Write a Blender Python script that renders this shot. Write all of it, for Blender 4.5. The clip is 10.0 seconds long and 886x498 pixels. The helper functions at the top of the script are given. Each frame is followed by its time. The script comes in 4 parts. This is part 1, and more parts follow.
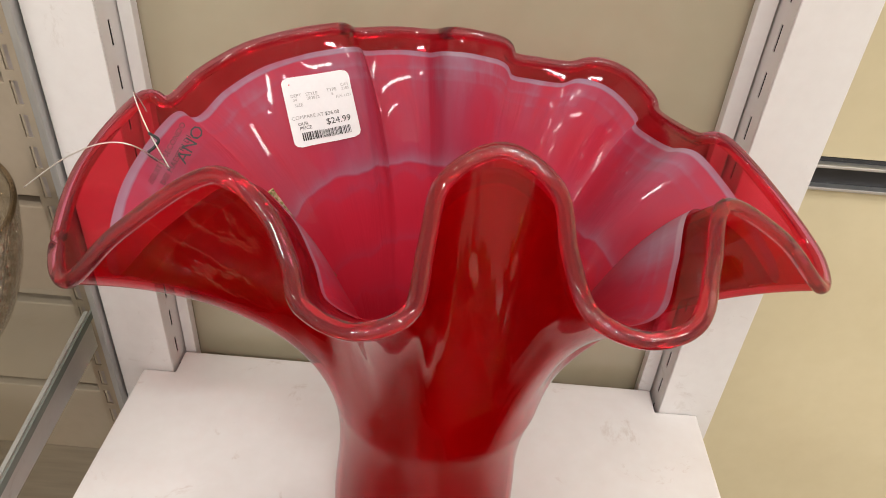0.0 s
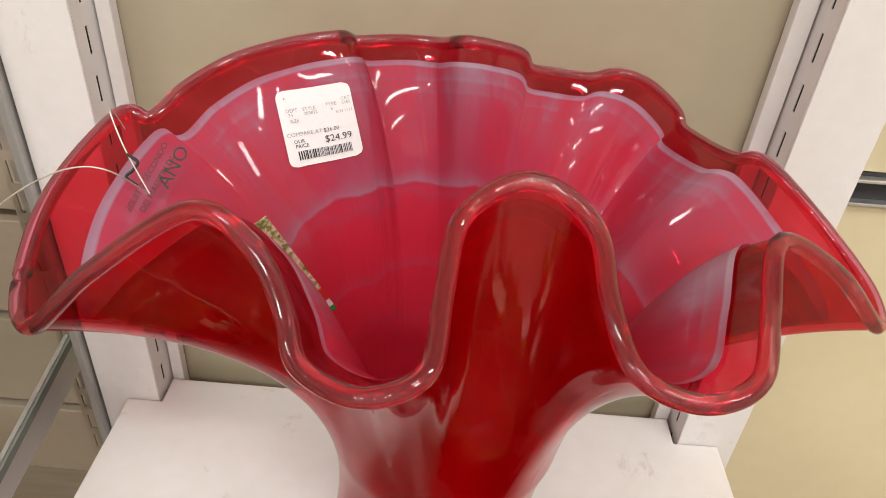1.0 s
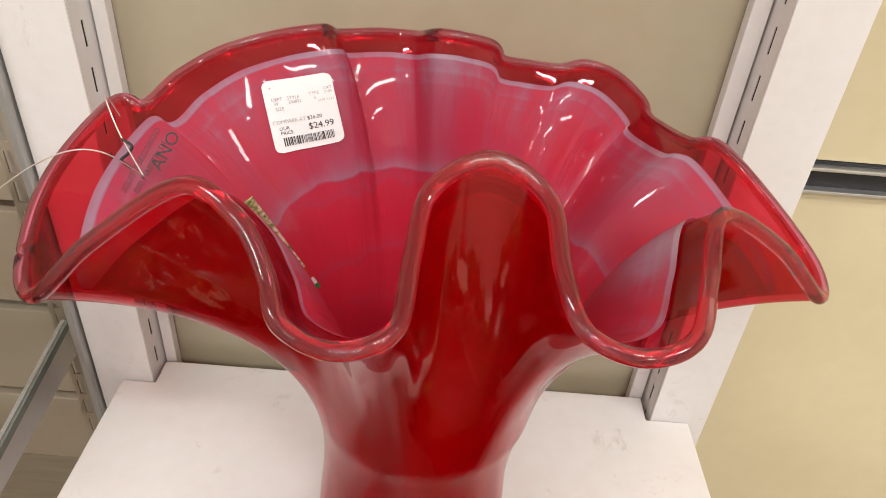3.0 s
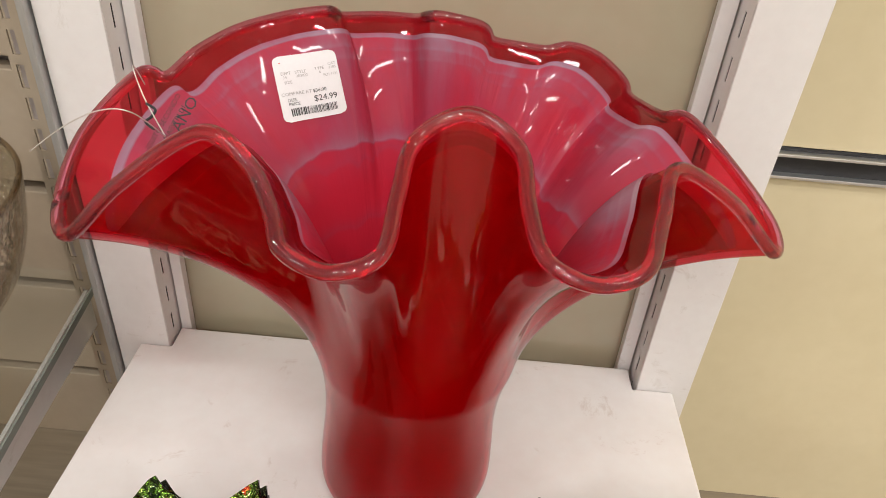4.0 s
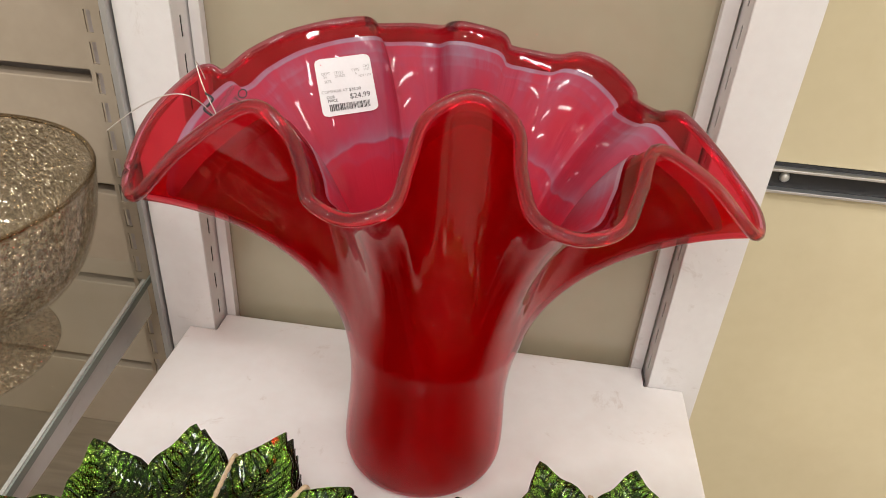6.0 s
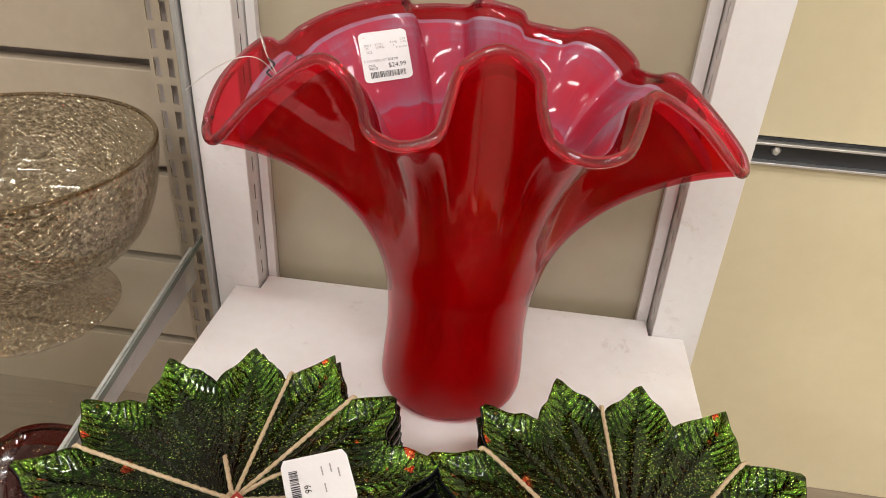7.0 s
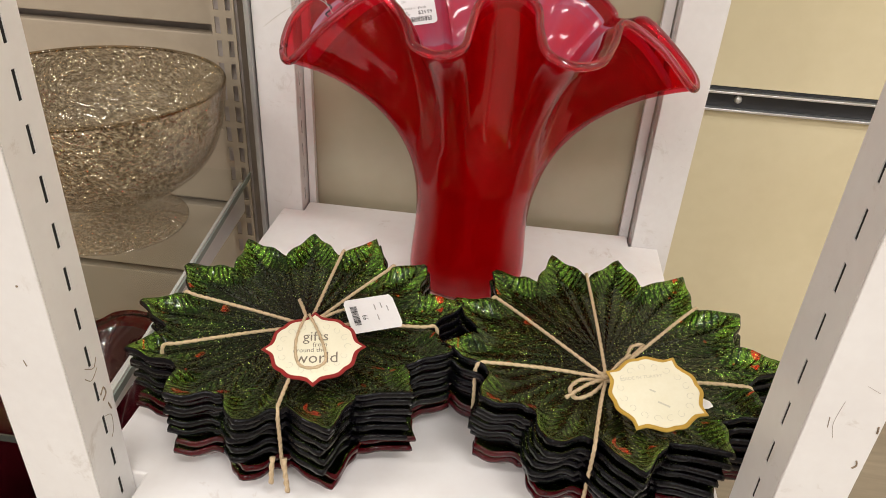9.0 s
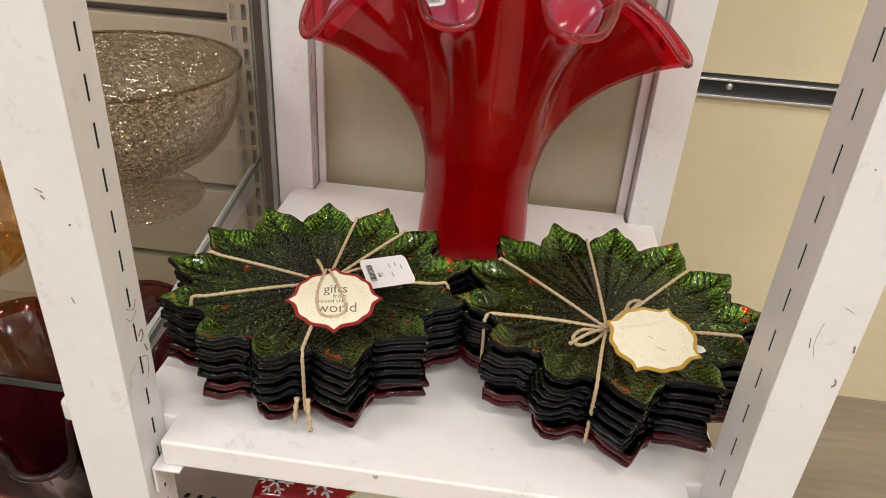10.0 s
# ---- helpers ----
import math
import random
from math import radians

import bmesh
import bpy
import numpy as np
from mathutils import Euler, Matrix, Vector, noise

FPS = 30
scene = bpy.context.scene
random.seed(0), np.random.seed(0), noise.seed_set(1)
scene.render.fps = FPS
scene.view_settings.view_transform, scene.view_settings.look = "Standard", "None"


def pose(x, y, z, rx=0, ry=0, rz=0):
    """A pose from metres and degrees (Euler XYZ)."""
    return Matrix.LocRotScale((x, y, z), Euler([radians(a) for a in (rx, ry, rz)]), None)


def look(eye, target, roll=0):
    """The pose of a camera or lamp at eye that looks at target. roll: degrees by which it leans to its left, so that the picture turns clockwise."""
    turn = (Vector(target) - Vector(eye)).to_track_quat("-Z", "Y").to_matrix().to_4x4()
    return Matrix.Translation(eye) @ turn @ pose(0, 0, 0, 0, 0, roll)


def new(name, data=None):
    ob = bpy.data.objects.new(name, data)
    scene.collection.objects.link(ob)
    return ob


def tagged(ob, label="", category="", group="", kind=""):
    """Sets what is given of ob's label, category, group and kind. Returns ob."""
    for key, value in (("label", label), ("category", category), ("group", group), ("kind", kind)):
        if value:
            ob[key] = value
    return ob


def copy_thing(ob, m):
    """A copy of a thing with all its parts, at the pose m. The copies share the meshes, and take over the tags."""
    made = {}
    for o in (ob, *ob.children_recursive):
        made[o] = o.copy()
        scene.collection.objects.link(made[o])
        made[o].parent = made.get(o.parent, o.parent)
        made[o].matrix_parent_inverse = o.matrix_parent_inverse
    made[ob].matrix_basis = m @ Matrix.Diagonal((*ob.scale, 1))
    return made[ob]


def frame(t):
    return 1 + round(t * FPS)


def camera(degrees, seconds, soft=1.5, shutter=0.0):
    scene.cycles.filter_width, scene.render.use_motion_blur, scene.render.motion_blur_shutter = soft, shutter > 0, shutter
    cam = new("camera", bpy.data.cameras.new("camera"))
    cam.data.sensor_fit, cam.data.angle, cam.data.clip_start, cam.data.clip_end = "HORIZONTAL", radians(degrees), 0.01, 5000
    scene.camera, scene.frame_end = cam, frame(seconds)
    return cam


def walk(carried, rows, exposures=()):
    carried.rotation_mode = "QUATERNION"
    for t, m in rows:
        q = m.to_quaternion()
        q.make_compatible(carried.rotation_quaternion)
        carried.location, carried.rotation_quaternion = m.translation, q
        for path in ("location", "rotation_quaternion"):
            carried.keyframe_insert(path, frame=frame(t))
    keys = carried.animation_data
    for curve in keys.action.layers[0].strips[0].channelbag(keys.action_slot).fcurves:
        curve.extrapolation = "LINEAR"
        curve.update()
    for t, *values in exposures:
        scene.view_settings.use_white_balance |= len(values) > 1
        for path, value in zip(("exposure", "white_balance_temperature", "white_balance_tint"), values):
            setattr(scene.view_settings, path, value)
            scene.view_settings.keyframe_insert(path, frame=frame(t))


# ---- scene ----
from mathutils.bvhtree import BVHTree

cam = camera(63.9, 10.0, soft=0.9)
PATH = [
    (0, (0.017, 0.037, 0.397), (0.0, 1.669, -0.759), 4.4),
    (0.5, (0.012, 0.054, 0.391), (0.004, 1.691, -0.759), 4.6),
    (1, (0.008, 0.071, 0.388), (0.007, 1.708, -0.762), 4.7),
    (1.5, (0.005, 0.081, 0.387), (0.011, 1.714, -0.769), 4.8),
    (2, (0.007, 0.08, 0.388), (0.021, 1.714, -0.766), 4.9),
    (2.5, (0.011, 0.069, 0.39), (0.032, 1.702, -0.765), 4.9),
    (3, (0.017, 0.049, 0.394), (0.034, 1.682, -0.76), 4.9),
    (4.5, (0.038, -0.005, 0.394), (-0.021, 1.649, -0.729), 4.6),
    (5, (0.045, -0.013, 0.392), (-0.055, 1.655, -0.707), 4.4),
    (6.5, (0.055, -0.077, 0.39), (-0.13, 1.624, -0.647), 3.6),
    (7, (0.05, -0.123, 0.384), (-0.14, 1.586, -0.639), 3.3),
    (7.5, (0.042, -0.169, 0.383), (-0.15, 1.541, -0.637), 3.2),
    (8, (0.045, -0.211, 0.387), (-0.148, 1.498, -0.634), 3.3),
    (8.5, (0.052, -0.247, 0.385), (-0.14, 1.464, -0.632), 3.3),
    (9, (0.053, -0.278, 0.379), (-0.13, 1.433, -0.639), 3.4),
    (9.5, (0.056, -0.306, 0.376), (-0.117, 1.411, -0.636), 3.6),
    (10, (0.047, -0.327, 0.365), (-0.12, 1.398, -0.634), 3.8),
]
walk(cam, [(t, look(eye, target, roll)) for t, eye, target, roll in PATH], ((0.0, 0.09), (1.5, 0.21), (3.0, 0.22), (4.5, 0.03), (7.0, 0.07), (8.5, 0.04), (10.0, -0.13)))

# ---- world, light ----
world = bpy.data.worlds.new("store_air")
scene.world = world
world.use_nodes = True
world.node_tree.nodes["Background"].inputs[0].default_value = (0.80, 0.74, 0.66, 1)
world.node_tree.nodes["Background"].inputs[1].default_value = 0.05
FLOOR, WALL, CEIL = -0.354, 0.60, 2.55


def strip_light(x, y, length, width, watts, along_y=False):
    lamp = bpy.data.lights.new("ceiling_strip", "AREA")
    lamp.shape, lamp.size, lamp.size_y, lamp.energy = "RECTANGLE", length, width, watts
    lamp.color = (1.0, 0.97, 0.955)
    ob = new("ceiling_strip_light", lamp)
    ob.matrix_basis = pose(x, y, CEIL - 0.06, 0, 0, 90 if along_y else 0)
    return ob


for lx, ly, watts in ((0.8, -1.25, 36), (2.1, -0.70, 22), (-1.7, -1.1, 34), (0.1, -2.6, 34), (2.4, -2.6, 28), (-2.2, -2.8, 42), (0.6, -4.2, 44)):
    strip_light(lx, ly, 1.25, 0.18, watts)

# ---- materials ----


def nodes_of(name):
    m = bpy.data.materials.new(name)
    m.use_nodes = True
    nt = m.node_tree
    return m, nt, nt.nodes["Principled BSDF"]


def link(nt, a, b):
    nt.links.new(a, b)


def add(nt, kind, **values):
    n = nt.nodes.new(kind)
    for k, v in values.items():
        n.inputs[k.replace("_", " ")].default_value = v
    return n


def ramp(nt, fac, stops):
    r = nt.nodes.new("ShaderNodeValToRGB")
    el = r.color_ramp.elements
    while len(el) < len(stops):
        el.new(0.5)
    for e, (p, c) in zip(el, stops):
        e.position, e.color = p, (*c, 1)
    link(nt, fac, r.inputs[0])
    return r.outputs[0]


def math_node(nt, op, a, b=None, c=None):
    n = nt.nodes.new("ShaderNodeMath")
    n.operation = op
    for i, v in enumerate((a, b, c)):
        if v is None:
            continue
        if isinstance(v, (int, float)):
            n.inputs[i].default_value = v
        else:
            link(nt, v, n.inputs[i])
    return n.outputs[0]


def coords(nt, scale=(1, 1, 1), kind="Object"):
    tc = nt.nodes.new("ShaderNodeTexCoord")
    mp = nt.nodes.new("ShaderNodeMapping")
    mp.inputs["Scale"].default_value = scale
    link(nt, tc.outputs[kind], mp.inputs[0])
    return mp.outputs[0]


def noise_fac(nt, vec, scale, detail=4, rough=0.6, distortion=0.0):
    n = add(nt, "ShaderNodeTexNoise", Scale=scale, Detail=detail, Roughness=rough, Distortion=distortion)
    link(nt, vec, n.inputs["Vector"])
    return n.outputs["Fac"]


def bump(nt, bsdf, height, strength, distance):
    b = add(nt, "ShaderNodeBump", Strength=strength, Distance=distance)
    link(nt, height, b.inputs["Height"])
    link(nt, b.outputs[0], bsdf.inputs["Normal"])
    return b


def surface(name, dark, light, rough=0.5, grain=40, relief=0.0002, stretch=(1, 1, 1), metal=0.0, coat=0.0, spots=None, shine=0.5):
    """A plain surface with grain at two scales; spots: colour of small stains."""
    m, nt, p = nodes_of(name)
    v = coords(nt, stretch)
    a, b = noise_fac(nt, v, grain), noise_fac(nt, v, grain * 9, 2)
    f = math_node(nt, "MULTIPLY_ADD", b, 0.35, math_node(nt, "MULTIPLY", a, 0.65))
    col = ramp(nt, f, ((0.30, dark), (0.70, light)))
    if spots:
        s = noise_fac(nt, v, grain * 2.3, 6, 0.75, 0.6)
        mask = ramp(nt, s, ((0.60, (0, 0, 0)), (0.72, (1, 1, 1))))
        mix = nt.nodes.new("ShaderNodeMix")
        mix.data_type = "RGBA"
        link(nt, math_node(nt, "MULTIPLY", mask, 0.55), mix.inputs[0])
        link(nt, col, mix.inputs[6])
        mix.inputs[7].default_value = (*spots, 1)
        col = mix.outputs[2]
    link(nt, col, p.inputs["Base Color"])
    r = nt.nodes.new("ShaderNodeMapRange")
    r.inputs["To Min"].default_value, r.inputs["To Max"].default_value = rough * 0.8, min(1, rough * 1.25)
    link(nt, a, r.inputs[0])
    link(nt, r.outputs[0], p.inputs["Roughness"])
    p.inputs["Metallic"].default_value = metal
    p.inputs["Coat Weight"].default_value = coat
    p.inputs["Specular IOR Level"].default_value = shine
    bump(nt, p, f, 0.5, relief)
    return m


M = {}
M["white_metal"] = surface("white_painted_metal", (0.74, 0.71, 0.69), (0.80, 0.78, 0.76), 0.38, 14, 0.0001, spots=(0.52, 0.46, 0.40))
M["shelf"] = surface("white_shelf_laminate", (0.80, 0.76, 0.73), (0.86, 0.84, 0.82), 0.42, 9, 0.0001, spots=(0.50, 0.39, 0.31))
M["cream"] = surface("cream_wall_board", (0.66, 0.57, 0.36), (0.72, 0.63, 0.42), 0.55, 5, 0.0003)
M["slat"] = surface("pale_slatwall_board", (0.385, 0.315, 0.23), (0.445, 0.37, 0.28), 0.5, 6, 0.0003)
M["groove"] = surface("grey_slat_insert", (0.36, 0.31, 0.29), (0.44, 0.39, 0.36), 0.5, 30, 0.0001)
M["alu"] = surface("brushed_aluminium", (0.62, 0.62, 0.62), (0.75, 0.75, 0.74), 0.32, 60, 0.0001, (0.05, 1, 1), 0.9)
M["steel"] = surface("grey_steel_standard", (0.40, 0.40, 0.39), (0.52, 0.52, 0.50), 0.4, 40, 0.0001, (1, 1, 0.1), 0.6)
M["black"] = surface("black_rubber_strip", (0.010, 0.010, 0.012), (0.022, 0.022, 0.024), 0.45, 50, 0.0002)
M["glass_edge"] = surface("polished_glass_edge", (0.24, 0.27, 0.24), (0.34, 0.37, 0.33), 0.35, 60, 0.0001, (1, 0.1, 1), shine=0.2)
M["glass_front"] = surface("dark_green_glass_front", (0.030, 0.040, 0.034), (0.06, 0.07, 0.062), 0.1, 60, 0.0001, (0.1, 1, 1))
# near-black colour that stands for the shade inside slots and holes
M["dark"] = surface("painted_slot_shade", (0.008, 0.008, 0.008), (0.014, 0.013, 0.012), 0.8, 50, 0.0001)
M["taupe"] = surface("taupe_back_panel", (0.37, 0.325, 0.225), (0.42, 0.372, 0.265), 0.22, 4, 0.0001, coat=0.4)
M["floor"] = surface("grey_brown_plank_floor", (0.20, 0.16, 0.115), (0.36, 0.30, 0.22), 0.45, 5, 0.0004, (0.25, 2.5, 1))
M["ceiling"] = surface("white_ceiling_board", (0.68, 0.66, 0.62), (0.76, 0.74, 0.70), 0.8, 8, 0.0005)
M["deck"] = surface("beige_perforated_deck", (0.52, 0.44, 0.37), (0.60, 0.52, 0.45), 0.45, 8, 0.0001)
M["paper"] = surface("white_label_paper", (0.78, 0.77, 0.77), (0.84, 0.83, 0.83), 0.75, 60, 0.00005)
M["ink"] = surface("black_print", (0.015, 0.015, 0.016), (0.03, 0.03, 0.03), 0.6, 90, 0.00002)
M["brown_ink"] = surface("dark_brown_print", (0.16, 0.13, 0.09), (0.24, 0.20, 0.15), 0.6, 90, 0.00002)
M["grey_ink"] = surface("faded_grey_print", (0.32, 0.31, 0.30), (0.42, 0.40, 0.38), 0.6, 90, 0.00002)
M["pale_ink"] = surface("pale_scroll_print", (0.58, 0.55, 0.42), (0.66, 0.62, 0.48), 0.6, 90, 0.00002)
M["cream_card"] = surface("cream_card", (0.80, 0.75, 0.56), (0.85, 0.81, 0.64), 0.55, 50, 0.0001)
M["red_card"] = surface("dark_red_card_border", (0.22, 0.012, 0.012), (0.30, 0.02, 0.018), 0.4, 60, 0.0001)
M["gold_card"] = surface("gold_card_border", (0.50, 0.30, 0.05), (0.62, 0.40, 0.08), 0.35, 60, 0.0001, metal=0.3)
M["twine"] = surface("jute_twine", (0.44, 0.31, 0.17), (0.72, 0.56, 0.37), 0.9, 700, 0.0006)
M["cord"] = surface("silver_cord", (0.70, 0.66, 0.60), (0.85, 0.82, 0.78), 0.3, 900, 0.0003, metal=0.7)
M["flag_red"] = surface("red_print", (0.60, 0.03, 0.02), (0.68, 0.05, 0.03), 0.4, 90, 0.00002)
M["flag_green"] = surface("green_print", (0.02, 0.26, 0.06), (0.03, 0.32, 0.09), 0.4, 90, 0.00002)


def tinted_glass(name, tint, deep, gloss_rough=0.022, base=0.045, haze=0.0):
    """Thin coloured glass: it lets tinted light through and mirrors by Fresnel."""
    m, nt, p = nodes_of(name)
    nt.nodes.remove(p)
    v = coords(nt, (1, 1, 0.25))
    f = noise_fac(nt, v, 22, 3, 0.55, 0.8)
    col = ramp(nt, f, ((0.35, deep), (0.65, tint)))
    tr = nt.nodes.new("ShaderNodeBsdfTransparent")
    link(nt, col, tr.inputs[0])
    gl = add(nt, "ShaderNodeBsdfGlossy", Roughness=gloss_rough)
    fr = nt.nodes.new("ShaderNodeLayerWeight")
    b = add(nt, "ShaderNodeBump", Strength=0.35, Distance=0.002)
    ripple = math_node(nt, "MULTIPLY_ADD", noise_fac(nt, coords(nt, (1, 1, 0.6)), 130, 2), 0.14, noise_fac(nt, coords(nt, (1, 1, 0.5)), 28, 2))
    link(nt, ripple, b.inputs["Height"])
    link(nt, b.outputs[0], gl.inputs["Normal"])
    link(nt, b.outputs[0], fr.inputs["Normal"])
    mix = nt.nodes.new("ShaderNodeMixShader")
    link(nt, math_node(nt, "MULTIPLY_ADD", math_node(nt, "POWER", fr.outputs["Facing"], 5.0), 0.90, base), mix.inputs[0])
    hazy = nt.nodes.new("ShaderNodeMixShader")
    hazy.inputs[0].default_value = haze
    dull = add(nt, "ShaderNodeBsdfGlossy", Roughness=0.32)
    link(nt, tr.outputs[0], hazy.inputs[1])
    link(nt, dull.outputs[0], hazy.inputs[2])
    link(nt, hazy.outputs[0], mix.inputs[1])
    link(nt, gl.outputs[0], mix.inputs[2])
    link(nt, mix.outputs[0], nt.nodes["Material Output"].inputs[0])
    return m


M["red_glass"] = tinted_glass("red_blown_glass", (0.92, 0.19, 0.27), (0.84, 0.13, 0.20), 0.010, 0.045, 0.003)
M["clear_pane"] = tinted_glass("clear_shelf_glass", (0.975, 0.985, 0.978), (0.965, 0.98, 0.97), 0.02)
M["amber_glass"] = tinted_glass("amber_pressed_glass", (0.99, 0.86, 0.62), (0.96, 0.74, 0.44), 0.03, 0.14)


def solid_glass(name, tint, clear, rough=0.015, ior=1.55):
    """Thick refracting glass with faint ripples."""
    m, nt, p = nodes_of(name)
    p.inputs["Base Color"].default_value = (*tint, 1)
    p.inputs["Transmission Weight"].default_value = clear
    p.inputs["Roughness"].default_value = rough
    p.inputs["IOR"].default_value = ior
    bump(nt, p, noise_fac(nt, coords(nt), 45, 2), 0.25, 0.0015)
    return m


M["rim_glass"] = solid_glass("clear_red_rim_glass", (0.90, 0.27, 0.40), 0.97)


def lets_light(m, colour, share):
    """Lets some light through a cased glass layer, tinted."""
    nt = m.node_tree
    tl = add(nt, "ShaderNodeBsdfTranslucent", Color=(*colour, 1))
    mix = nt.nodes.new("ShaderNodeMixShader")
    mix.inputs[0].default_value = share
    link(nt, nt.nodes["Principled BSDF"].outputs[0], mix.inputs[1])
    link(nt, tl.outputs[0], mix.inputs[2])
    link(nt, mix.outputs[0], nt.nodes["Material Output"].inputs[0])
    return m


def opal_casing():
    """The vase's inner layer: red glass with milky pink veils, thickest below its upper edge and on the pleats."""
    m, nt, p = nodes_of("opal_pink_casing")

    def read(name):
        n = nt.nodes.new("ShaderNodeAttribute")
        n.attribute_name = name
        return n.outputs["Fac"]
    at, ar, pleat = read("along"), read("around"), read("pleat")

    def sheet(across, up, scale, detail, distortion=0.0):
        c = nt.nodes.new("ShaderNodeCombineXYZ")
        link(nt, math_node(nt, "MULTIPLY", ar, across), c.inputs[0])
        link(nt, math_node(nt, "MULTIPLY", at, up), c.inputs[1])
        return noise_fac(nt, c.outputs[0], scale, detail, 0.6, distortion)

    def span(value, lo, hi, a=0.0, b=1.0):
        n = nt.nodes.new("ShaderNodeMapRange")
        for k, v in zip(("From Min", "From Max", "To Min", "To Max"), (lo, hi, a, b)):
            n.inputs[k].default_value = v
        link(nt, value, n.inputs[0])
        return n.outputs[0]

    def veil(level, wander, rise, soft, across):
        """A veil with a crisp lower border that fades upwards."""
        border = math_node(nt, "MULTIPLY_ADD", sheet(across, 0.6, 1.0, 2), wander, level - wander * 0.5)
        d = math_node(nt, "SUBTRACT", at, border)
        fade = math_node(nt, "POWER", 2.718, math_node(nt, "MULTIPLY", d, -1.0 / soft))
        return math_node(nt, "MULTIPLY", math_node(nt, "MINIMUM", fade, 1.0), span(d, 0.0, rise))
    up = span(at, 0.58, 0.93)
    clouds = span(sheet(15.0, 2.2, 1.0, 4, 0.7), 0.40, 0.68)
    streaks = span(sheet(26.0, 2.5, 1.0, 4, 0.9), 0.35, 0.70)
    milk = math_node(nt, "MULTIPLY_ADD", pleat, 0.40, math_node(nt, "MULTIPLY_ADD", clouds, 0.20, math_node(nt, "MULTIPLY", streaks, 0.08)))
    milk = math_node(nt, "MULTIPLY", math_node(nt, "ADD", milk, 0.02), up)
    for level, wander, rise, soft, across, amount in ((0.675, 0.08, 0.008, 0.035, 9.0, 0.34), (0.64, 0.16, 0.012, 0.014, 14.0, 0.20), (0.50, 0.08, 0.010, 0.010, 9.0, 0.26), (0.40, 0.10, 0.010, 0.008, 11.0, 0.16),
                                                   (0.90, 0.02, 0.010, 0.010, 20.0, 0.14), (0.935, 0.02, 0.010, 0.012, 16.0, 0.20), (0.980, 0.006, 0.006, 0.03, 25.0, 0.42)):
        milk = math_node(nt, "MULTIPLY_ADD", veil(level, wander, rise, soft, across), amount, milk)
    milk = math_node(nt, "MINIMUM", milk, 1.0)
    col = ramp(nt, milk, ((0.0, (0.56, 0.022, 0.052)), (0.20, (0.44, 0.055, 0.110)), (0.45, (0.34, 0.21, 0.30)), (1.0, (0.54, 0.52, 0.60))))
    link(nt, col, p.inputs["Base Color"])
    p.inputs["Roughness"].default_value = 0.45
    p.inputs["Specular IOR Level"].default_value = 0.2
    p.inputs["Coat Weight"].default_value = 0.6
    p.inputs["Coat Roughness"].default_value = 0.02
    relief = math_node(nt, "MULTIPLY_ADD", noise_fac(nt, coords(nt, (1, 1, 0.45)), 150, 2), 0.16, sheet(34.0, 2.2, 1.0, 3, 0.5))
    bump(nt, p, relief, 0.35, 0.0030)
    return lets_light(m, (0.95, 0.10, 0.16), 0.30)


M["opal"] = opal_casing()
M["red_layer"] = surface("red_colour_layer", (0.58, 0.13, 0.30), (0.70, 0.17, 0.38), 0.35, 26, 0.0002, (1, 1, 0.3))
lets_light(M["red_layer"], (0.95, 0.16, 0.30), 0.50)


